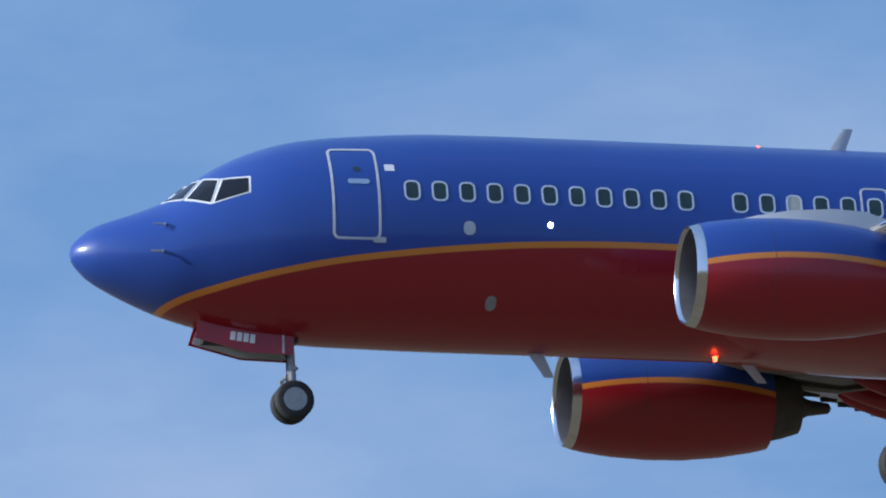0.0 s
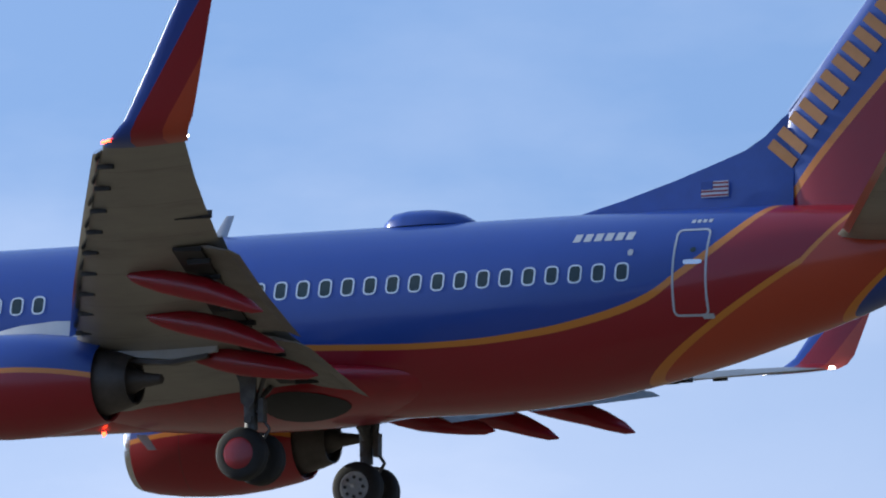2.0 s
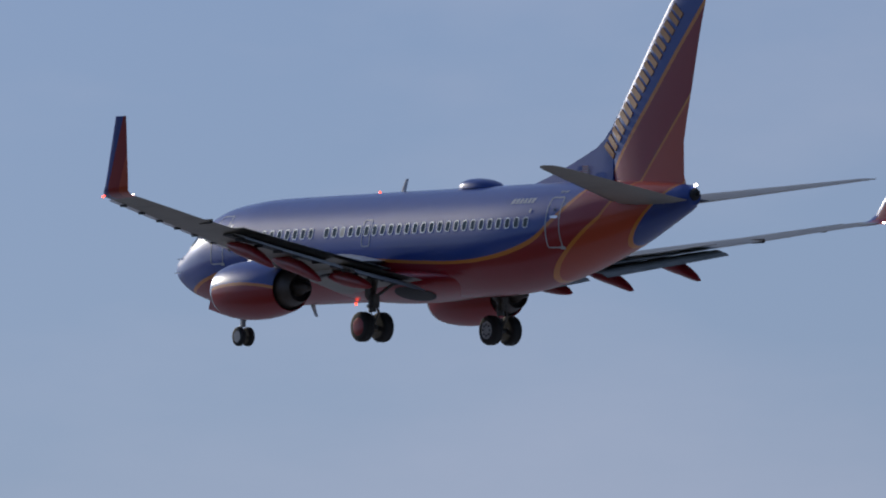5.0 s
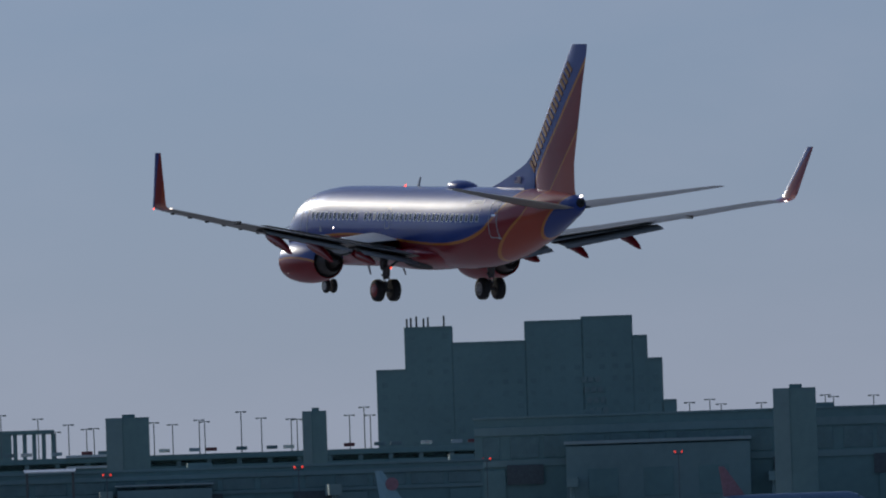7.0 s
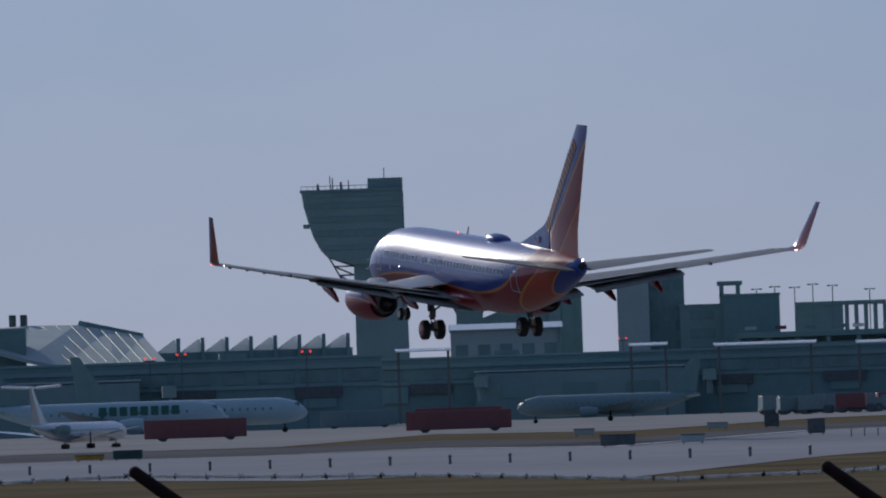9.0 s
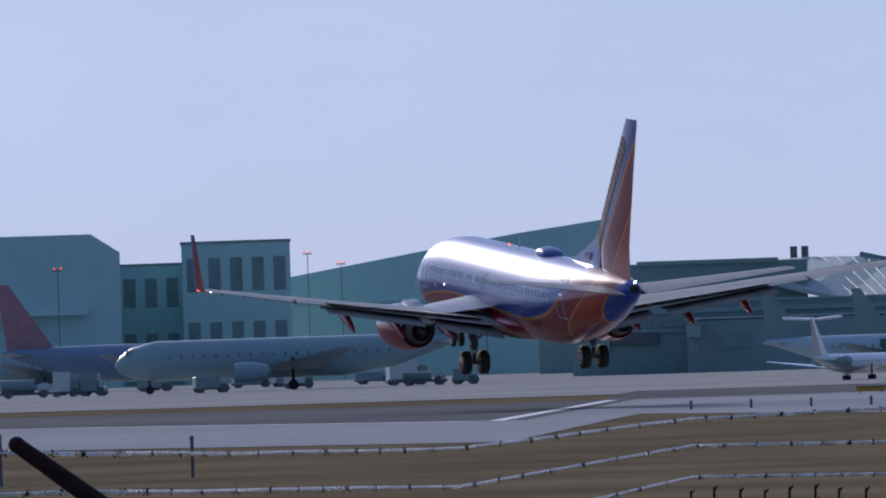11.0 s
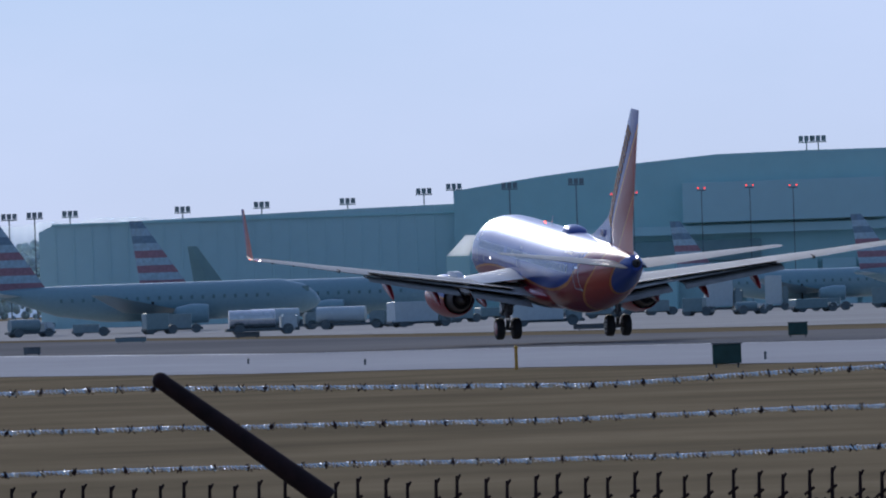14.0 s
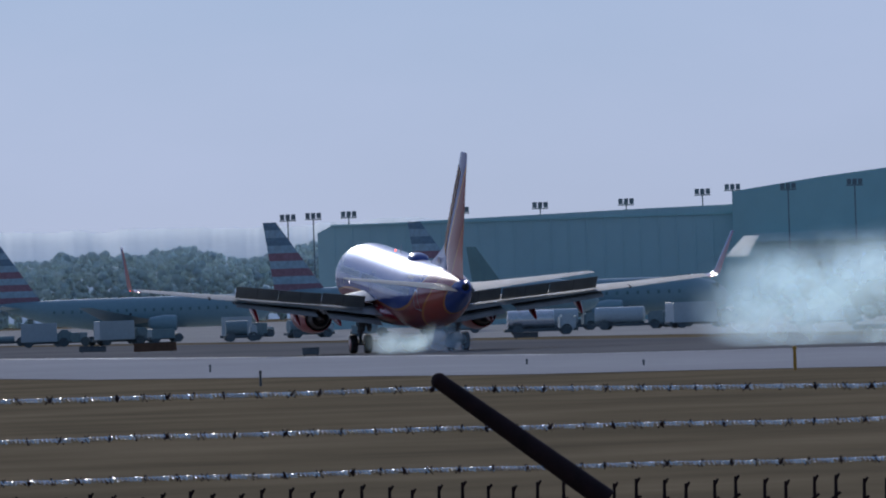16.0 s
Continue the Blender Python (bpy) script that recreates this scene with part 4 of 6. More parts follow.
FAR = [(360, 300), (245, 503), (258, 564), (230, 532), (178, 435), (185, 480), (169, 460), (162, 473), (151, 477), (107, 352), (102, 403), (95, 425), (90, 445), (81, 465), (76, 560), (72, 690), (60, 1200)]
FAR2 = [(420, 330), (291, 598), (307, 671), (273, 633), (211, 517), (220, 571), (201, 547), (192, 562), (179, 567), (150, 480), (132, 500), (126, 510), (122, 530), (118, 560), (116, 640), (112, 760), (100, 1300)]
EDGE = [(520, 380), (347, 714), (366, 800), (326, 755), (252, 617), (262, 681), (202, 552), (194, 567), (181, 572), (170, 540), (146, 560), (138, 580), (133, 600), (128, 640), (124, 720), (118, 820), (108, 1300)]
OUT = [(x * 2800 / math.hypot(x, y), y * 2800 / math.hypot(x, y)) for x, y in EDGE]
sheet("taxiway", NEAR, FAR, 0.02, M_RUNWAY, "pale worn concrete taxiway", "taxiway")
sheet("runway", FAR, FAR2, 0.012, M_ASPHALT, "grey asphalt runway with tyre marks", "runway")
sheet("apron", EDGE, OUT, 0.03, M_APRON, "wide pale concrete apron", "apron")

# painted edge line along the taxiway
sheet("trim", [(x - 1.6, y) for x, y in FAR], [(x - 0.9, y) for x, y in FAR], 0.03, M_WHITE, "white painted edge line", "marking")


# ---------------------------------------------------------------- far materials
# walls and windows made paler and more teal, painting in the haze
M_FARDARK = plain("hazed_dark_cladding", (0.195, 0.325, 0.325), 0.6, vary=0.18, scale=0.06)
M_FARMID = plain("hazed_mid_concrete", (0.245, 0.36, 0.36), 0.7, vary=0.15, scale=0.08)
M_FARPALE = plain("hazed_pale_concrete", (0.40, 0.49, 0.495), 0.7, vary=0.12, scale=0.1)
M_HOTEL = plain("hazed_dark_facade", (0.205, 0.345, 0.345), 0.65, vary=0.12, scale=0.05)
M_HANGAR = plain("hazed_blue_metal_wall", (0.50, 0.71, 0.71), 0.55, vary=0.07, scale=0.03)
M_HANGAR2 = plain("hazed_green_metal_wall", (0.42, 0.67, 0.66), 0.55, vary=0.08, scale=0.03)
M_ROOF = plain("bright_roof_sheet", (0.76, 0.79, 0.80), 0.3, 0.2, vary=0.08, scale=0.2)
M_WINDOW = plain("hazed_window_band", (0.165, 0.275, 0.282), 0.25, vary=0.25, scale=0.4)
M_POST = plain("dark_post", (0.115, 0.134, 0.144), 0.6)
# truck, tyre and dim jet colours shifted to blue-grey to carry haze
M_TRUCK = [plain("truck_hazed_white", (0.46, 0.54, 0.57), 0.4, vary=0.08), plain("truck_red", (0.24, 0.08, 0.085), 0.5, vary=0.1), plain("truck_hazed_teal", (0.17, 0.26, 0.28), 0.5, vary=0.1), plain("truck_hazed_grey", (0.20, 0.28, 0.30), 0.5, vary=0.1), plain("truck_silver", (0.7, 0.7, 0.7), 0.25, 0.8)]
M_FARTYRE = plain("hazed_truck_tyre", (0.11, 0.14, 0.15), 0.8)
M_JETDIM = plain("hazed_dim_jet_paint", (0.20, 0.30, 0.32), 0.4, vary=0.1)
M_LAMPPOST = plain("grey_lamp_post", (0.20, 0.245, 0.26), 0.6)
M_SIGNAL = glow("dull_red_signal_glow", (1.0, 0.05, 0.03), 1.6)
M_SIGN = plain("dark_green_sign", (0.019, 0.072, 0.064), 0.5)
M_YELLOW = plain("yellow_post_paint", (0.55, 0.30, 0.04), 0.55)
M_RUST = plain("rusty_brown_box", (0.16, 0.08, 0.045), 0.8)
# pale blue-grey woods and ridge: their haze is in the colour
M_LEAF = sheer("haze_painted_wood", (0.66, 0.77, 0.79), 0.5)
M_LEAFFAR = plain("haze_painted_ridge", (0.74, 0.86, 0.92), 0.9, vary=0.06, scale=0.01)
# white translucent sheet that imitates sunlit roof faces and glints
M_GLINT = sheer("white_glint_sheet", (0.85, 0.87, 0.88), 0.8, 0.5, 0.08)
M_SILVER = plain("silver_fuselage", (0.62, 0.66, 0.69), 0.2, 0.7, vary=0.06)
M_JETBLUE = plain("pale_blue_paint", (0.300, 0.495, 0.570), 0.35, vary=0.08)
# parked paints and tail stripes washed out, with haze mixed into the colours
M_JETWHITE = plain("parked_hazed_white", (0.405, 0.555, 0.615), 0.35, vary=0.08)
M_JETGREY = plain("parked_hazed_grey", (0.235, 0.37, 0.41), 0.35, vary=0.08)
M_STRIPE_RED = plain("tail_hazed_red", (0.351, 0.182, 0.221), 0.4)
M_STRIPE_PALE = plain("tail_hazed_pale", (0.378, 0.518, 0.602), 0.4)
M_STRIPE_BLUE = plain("tail_hazed_blue", (0.182, 0.280, 0.364), 0.4)
M_JETNAVY = plain("parked_hazed_blue", (0.16, 0.25, 0.38), 0.4, vary=0.1)
M_GREEN = plain("green_lettering", (0.03, 0.16, 0.13), 0.5)


def facing(az, d, z=0.0, turn=0.0):
    """The pose of a thing at a bearing: its +X to the viewer's right, +Y away from the viewer."""
    x, y = far_point(az, d)
    return pose(x, y, z, 0, 0, -az + turn)


def slab(name, w, dep, z0, z1, material, parent, x=0.0, y=0.0, label=""):
    z0 = -12.0 if z0 == 0 and z1 > 3 else z0      # walls reach below ground, as buildings are raised to fit the camera's view
    return box_part(name, x, y + dep / 2, (z0 + z1) / 2, w, dep, z1 - z0, material, parent, label)


def pitched(name, w, dep, material, parent, x=0.0, y=0.0, z=0.0, pitch=5.0, label=""):
    """A thin roof sheet that falls towards the airfield."""
    bm = bmesh.new()
    m = pose(x, y, z, pitch)
    add_box(bm, 0, dep / 2, 0, w, dep, 0.12, m)
    for k in range(int(w // 1.5) + 1):
        add_box(bm, -w / 2 + k * 1.5, dep / 2, 0.1, 0.08, dep, 0.08, m)
    return part(name, bm, material, parent, label, smooth=False)


def block_building(name, label, az, d, w, dep, top, material, storeys=0, bays=0, category="building", lit=None, cap=True):
    """A block with its wall, roof edge and rows of windows."""
    b = empty(name, facing(az, d, (0.7 + 0.00148 * d) if az > 17.2 else -1.2), label=label, category=category)
    slab("wall", w, dep, 0, top, material, b)
    if cap:
        slab("roof_edge", w + 0.3, dep + 0.3, top, top + 0.35, M_FARMID, b, 0, -0.15)
    for r in range(storeys):
        z = top - (r + 0.75) * (top * 0.86 / max(storeys, 1))
        for k in range(bays):
            x = -w / 2 + w * (k + 0.5) / bays
            slab("window", w / bays * 0.55, 0.25, z, z + top * 0.45 / storeys, M_WINDOW, b, x, -0.06)
    # optional slab in another material, painting sunlight on one end of the wall
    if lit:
        slab("painted_sunlit_end", w * 0.32, 0.3, 0, top - 0.1, lit, b, -w * 0.34, -0.12)
    return b


# ---------------------------------------------------------------- terminal side
def build_hotel():
    h = empty("hotel", facing(26.6, 2400, 9.2), label="tall stepped dark hotel tower with roof antennas", category="hotel")
    for az, w, top in ((25.419, 7.9, 27.1), (25.644, 12.1, 37.6), (26.006, 18.7, 33.4), (26.396, 14.7, 38.2), (26.716, 12.9, 38.9), (26.91, 3.9, 33.8), (26.997, 3.9, 28.0), (27.077, 3.7, 17.4)):
        x = 2400 * math.tan(radians(az - 26.2))
        blk = slab("tower_block", w, 16, 0, top, M_HOTEL, h, x)
        slab("roof_edge", w, 16.4, top - 0.02, top + 0.5, M_FARDARK, blk, x, -0.2)
        for r in range(int(top // 3.1)):
            for k in range(max(1, int(w // 3.2))):
                if (r * 7 + k * 3) % 4:
                    slab("window", 1.5, 0.3, 2 + r * 3.0, 3.3 + r * 3.0, M_FARDARK, blk, x - w / 2 + (k + 0.55) * w / max(1, int(w // 3.2)), -0.08)
    for k, x in enumerate((-28.6, -27.6, -26.2, -24.4, -23.3, -19.3)):
        bm = bmesh.new()
        add_tube(bm, (x, 3, 38), (x, 3, 40.2 + 0.3 * (k % 3)), 0.28, n=6)
        part("antenna", bm, M_POST, h)
    # balconies, paler than the tower to paint the sunlight on them
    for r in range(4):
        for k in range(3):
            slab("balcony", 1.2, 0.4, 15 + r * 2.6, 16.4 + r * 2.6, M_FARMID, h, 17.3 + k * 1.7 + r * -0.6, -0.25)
    return h


build_hotel()


def build_stair_tower(az, d, w, top, base):
    b = empty("stair_tower", facing(az + 0.4, d, 0.7 + 0.00355 * d), label="dark concrete stair tower on the parking garage", category="stair tower")
    slab("wall", w, 6, 0, top, M_FARDARK, b)
    # paler slab that paints the lit left side
    slab("painted_lit_side", w * 0.38, 0.3, 0, top - 0.1, M_FARMID, b, -w * 0.31, -0.2)
    slab("lift_housing", w * 0.3, 3, top, top + 0.5, M_FARDARK, b, 0.2, 1)
    return b


for row in ((23.823, 1450, 6.6, 11.4, 3), (24.945, 1450, 3.7, 11.5, 7), (27.826, 1250, 5.6, 11.1, 9)):
    build_stair_tower(*row)


def build_garage():
    g = empty("parking_garage", facing(24.9, 1480, 5.0), label="long dark multi-storey parking garage with open decks", category="parking garage")
    for k in range(4):
        z = 0.5 + k * 1.75
        slab("deck", 108, 25, z, z + 0.85, M_FARDARK, g, 2)
    slab("back_wall", 108, 0.5, 0, 6.4, M_FARDARK, g, 2, 3)
    for k in range(24):
        slab("column", 0.7, 0.7, 0, 6.5, M_FARMID, g, -52 + k * 4.7, 0.4)
    # corner decks, their sunlight painted as near-white parapets
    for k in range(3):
        slab("painted_lit_parapet", 6.8, 0.5, 3.2 + k * 1.7, 3.6 + k * 1.7, M_ROOF, g, 1480 * math.tan(radians(23.98 - 24.9)), -0.4)
    for k in range(26):
        slab("parked_car", 1.7, 1.6, 7.0, 7.55, M_TRUCK[k % 5], g, -50 + k * 4.1 + (k * 37 % 7) * 0.3, 1.5)
    return g


build_garage()


def build_lamp_post(az, d, top, seen):
    rise = 0.7 + (0.00355 if seen else 0.00148) * d
    az, top, base = az + (0.4 if seen else 0), top + rise, 0.0
    l = empty("lamp_post", facing(az, d, 0), label="tall dark lamp post with twin heads", category="lamp post", group="lamp posts along the garage")
    bm = bmesh.new()
    add_tube(bm, (0, 0, 0), (0, 0, top - base), 0.13, 0.09, n=6)
    part("pole", bm, M_LAMPPOST, l)
    bm = bmesh.new()
    add_box(bm, 0, 0, top - base, 1.5, 0.12, 0.10)
    part("arm", bm, M_LAMPPOST, l)
    for s in (-1, 1):
        box_part("lamp_head", s * 0.62, 0, top - base - 0.05, 0.55, 0.4, 0.22, M_LAMPPOST, l)
    return l


for az, top in ((23.288, 12.2), (23.391, 10.0), (23.47, 11.1), (23.577, 10.3), (23.621, 10.4), (23.981, 11.0), (24.093, 10.6), (24.253, 11.2), (24.286, 10.9), (24.505, 12.3), (24.626, 11.2), (24.805, 10.9), (24.84, 10.8), (25.155, 11.2), (25.244, 12.4), (25.28, 11.1), (27.197, 11.4), (27.319, 11.8), (27.386, 11.0), (27.627, 11.0), (28.011, 11.9), (28.061, 11.6), (28.301, 11.6), (23.011, 15.9), (23.12, 16.2), (23.239, 16.0), (23.348, 16.4), (23.466, 16.1)):
    build_lamp_post(az, 1530, top, not (23.0 < az < 23.48 and top > 15))


def build_concourse():
    """The long low gate building, with bands of windows and roof edges."""
    for az0, az1, d, top, nm in ((26.3, 29.3, 1300, 11.2, "pier"), (20.7, 26.35, 1150, 5.2, "concourse"), (17.2, 20.75, 1050, 5.4, "concourse")):
        mid = (az0 + az1) / 2
        w = d * math.radians(az1 - az0)
        c = empty("terminal_" + nm, facing(mid, d, 0.7 + 0.00148 * d), label="long dark haze-tinted airport concourse with window bands", category="terminal")
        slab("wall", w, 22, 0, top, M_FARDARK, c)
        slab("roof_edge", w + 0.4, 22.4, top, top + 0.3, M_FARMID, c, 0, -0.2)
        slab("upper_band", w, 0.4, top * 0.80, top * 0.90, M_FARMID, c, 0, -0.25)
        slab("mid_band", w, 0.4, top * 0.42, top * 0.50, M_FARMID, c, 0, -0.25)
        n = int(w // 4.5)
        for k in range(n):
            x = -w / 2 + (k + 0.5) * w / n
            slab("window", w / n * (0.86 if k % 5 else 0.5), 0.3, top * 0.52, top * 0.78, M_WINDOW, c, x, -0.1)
            if k % 3 == 0:
                slab("gate_panel", w / n * 0.8, 0.5, 0, top * 0.38, M_FARMID if k % 2 else M_FARDARK, c, x, -0.35)
            if k % 7 == 3:
                slab("roof_plant", 3.0, 4, top + 0.3, top + 0.9, M_FARMID, c, x, 5)
            # dark slabs paint the shade of openings in the wall
            if k % 8 in (1, 4):
                slab("loading_bay", w / n * 1.1, 0.3, top * 0.20, top * 0.44, M_POST, c, x, -0.5)
            if k % 11 == 5:
                wide = w / n * (2.5 + k * 7 % 4)
                slab("annex", wide, 6, 0.0, top * (.52 + .06 * (k % 3)), M_FARMID, c, x, -6.5)
                slab("annex_roof", wide + .4, 6.4, top * .66, top * .70, M_FARPALE, c, x, -6.7)
                for j in range(3):
                    slab("annex_door", wide * .16, 0.2, 0.2, top * .36, M_FARDARK, c, x + (j - 1) * wide * .3, -6.6)
            if k % 6 == 2:
                bm = bmesh.new()
                add_box(bm, x + 2, -8, 2.3, 1.5, 15, 1.3)
                add_tube(bm, (x + 2, -13, 0), (x + 2, -13, 1.8), 0.35, n=8)
                part("jet_bridge", bm, M_FARMID, c, "grey covered boarding bridge")


build_concourse()


def build_viaduct():
    v = empty("viaduct", facing(23.512, 1600, 0.7 + 0.00148 * 1600), label="raised road deck on concrete piers", category="viaduct")
    slab("deck", 15.2, 5, 13.4, 14.1, M_FARDARK, v)
    for k in range(5):
        slab("pier", 0.7, 3, 0, 13.4, M_FARDARK, v, 1.0 + k * 1.6, 0.5)
    slab("abutment", 8, 5, 0, 13.4, M_FARDARK, v, -3.6, 0.3)


build_viaduct()
block_building("office_block", "pale-sided office block beside the garage", 22.269, 1500, 5.0, 8, 17.3, M_FARPALE, 0, 0)
block_building("office_block", "dark office block with roof housing", 22.47, 1504, 5.6, 8, 18.3, M_FARDARK, 5, 3)
block_building("garage_wing", "low dark garage wing with open decks", 22.68, 1502, 7.0, 8, 13.2, M_FARMID, 4, 1)
block_building("service_block", "dark windowless service block", 22.979, 1500, 8.8, 8, 14.6, M_FARDARK)
twin = empty("lift_frame", facing(22.85, 1510, 0.7 + 0.00148 * 1510), label="open concrete lift frame with two legs", category="lift tower")
for dx in (-1.3, 1.3):
    slab("leg", 0.7, 1.2, 0, 16.6, M_FARDARK, twin, dx)
slab("cross_head", 4.0, 1.6, 16.4, 17.1, M_FARDARK, twin)
slab("lower_beam", 3.4, 1.0, 14.6, 15.1, M_FARDARK, twin)


def build_small_tower():
    t = empty("ramp_control_tower", facing(21.286, 1500, 0.7 + 0.00148 * 1500), label="small ramp control tower with glazed cab and aerials", category="control tower")
    bm = bmesh.new()
    loft(bm, [[Vector((x * a, 3 + y * a, z)) for x, y in ((-1, -1), (1, -1), (1, 1), (-1, 1))] for z, a in ((-8, 2.1), (13.2, 2.1), (14.0, 2.5), (16.2, 2.8), (16.25, 2.4))])
    part("shaft", bm, M_FARDARK, t, smooth=False)
    bm = bmesh.new()
    loft(bm, [[Vector((x * a, 3 + y * a, z)) for x, y in ((-1, -1), (1, -1), (1, 1), (-1, 1))] for z, a in ((14.4, 2.63), (15.7, 2.78))], False, False)
    part("cab_glass", bm, M_WINDOW, t, smooth=False)
    for k in range(6):
        bm = bmesh.new()
        add_tube(bm, (-2 + k * 0.8, 3, 16), (-2 + k * 0.8, 3, 17.2 + (k * 5 % 3) * 0.4), 0.07, n=5)
        part("aerial", bm, M_POST, t)


build_small_tower()


def build_control_tower():
    t = empty("control_tower", facing(20.7, 2400, 4.25), label="tall concrete control tower with wedge-shaped overhanging head", category="control tower")
    X = lambda az: 2400 * math.tan(radians(az - 20.7))
    Z = lambda el: 2400 * math.tan(radians(el * .978)) - 1.75
    bm = bmesh.new()
    loft(bm, [[Vector((X(a) + g, y, z)) for a, g, y in ((20.602, 0, 0), (20.912, 0.5 * q, 0), (20.912, 0.5 * q, 13), (20.602, 0, 13))] for z, q in ((-12, 1), (Z(.6), .4), (Z(1.30), 0))])
    part("shaft", bm, M_FARMID, t, smooth=False)
    edge = [(20.300, 1.31), (20.312, 1.22), (20.338, 1.12), (20.366, 1.03), (20.405, .955), (20.45, .905)]
    bm = bmesh.new()
    prof = [(X(a), Z(e)) for a, e in edge] + [(X(20.60), Z(.86)), (X(20.905), Z(.86)), (X(20.905), Z(1.31))]
    loft(bm, [[Vector((x, y, z)) for x, z in prof] for y in (-1.5, 14)])
    part("head", bm, M_FARMID, t, "dark wedge-shaped tower head", smooth=False)
    for e, dep in ((.95, 1.0), (1.035, 1.4), (1.12, 1.4), (1.205, 1.4), (1.275, 0.9)):
        lx = X(float(np.interp(e, [p[1] for p in edge[::-1]], [p[0] for p in edge[::-1]])))
        w = X(20.90) - lx - 0.9
        slab("window_band", w, 0.4, Z(e), Z(e) + dep, M_FARDARK, t, lx + 0.8 + w / 2, -1.75)
        for k in range(9):
            slab("mullion", 0.16, 0.2, Z(e), Z(e) + dep, M_FARMID, t, lx + 0.9 + k * w / 9, -1.86)
    slab("roof_deck", X(20.91) - X(20.292), 16, Z(1.31), Z(1.31) + 0.5, M_FARDARK, t, (X(20.91) + X(20.292)) / 2, -1.8)
    slab("side_balcony", 1.6, 6, Z(1.09), Z(1.09) + 1.0, M_FARMID, t, X(20.325), 2)
    slab("lift_housing", X(20.91) - X(20.70), 10, Z(1.31) + 0.5, Z(1.385), M_FARMID, t, (X(20.91) + X(20.70)) / 2, 1)
    slab("rail", X(20.70) - X(20.30), 0.1, Z(1.31) + 1.3, Z(1.31) + 1.45, M_POST, t, X(20.5), -1.6)
    for k in range(12):
        slab("rail_post", 0.12, 0.12, Z(1.31) + 0.5, Z(1.31) + 1.4, M_POST, t, X(20.302) + k * 1.5, -1.6)
    for x, hgt, r in ((20.40, 1.6, .35), (20.475, 3.6, .16), (20.49, 3.0, .2), (20.54, 1.9, .4), (20.585, 2.3, .16), (20.80, 5.2, .14)):
        bm = bmesh.new()
        add_tube(bm, (X(x), 3, Z(1.31)), (X(x), 3, Z(1.31) + 0.5 + hgt), r, r * .8, n=6)
        part("aerial", bm, M_POST, t)
    # open bracing under the head
    lower, upper = Vector((X(20.60), 2, Z(.63))), Vector((X(20.455), 2, Z(.905)))
    for k in range(5):
        a, b = upper.lerp(lower, k / 5), upper.lerp(lower, (k + 1) / 5)
        for p, q in ((a, b), (a, Vector((X(20.602), 2, b.z))), (b, Vector((X(20.602), 2, b.z)))):
            if (p - q).length > 0.3:
                bm = bmesh.new()
                add_tube(bm, p, q, 0.22, n=5)
                part("truss_strut", bm, M_POST, t)


build_control_tower()


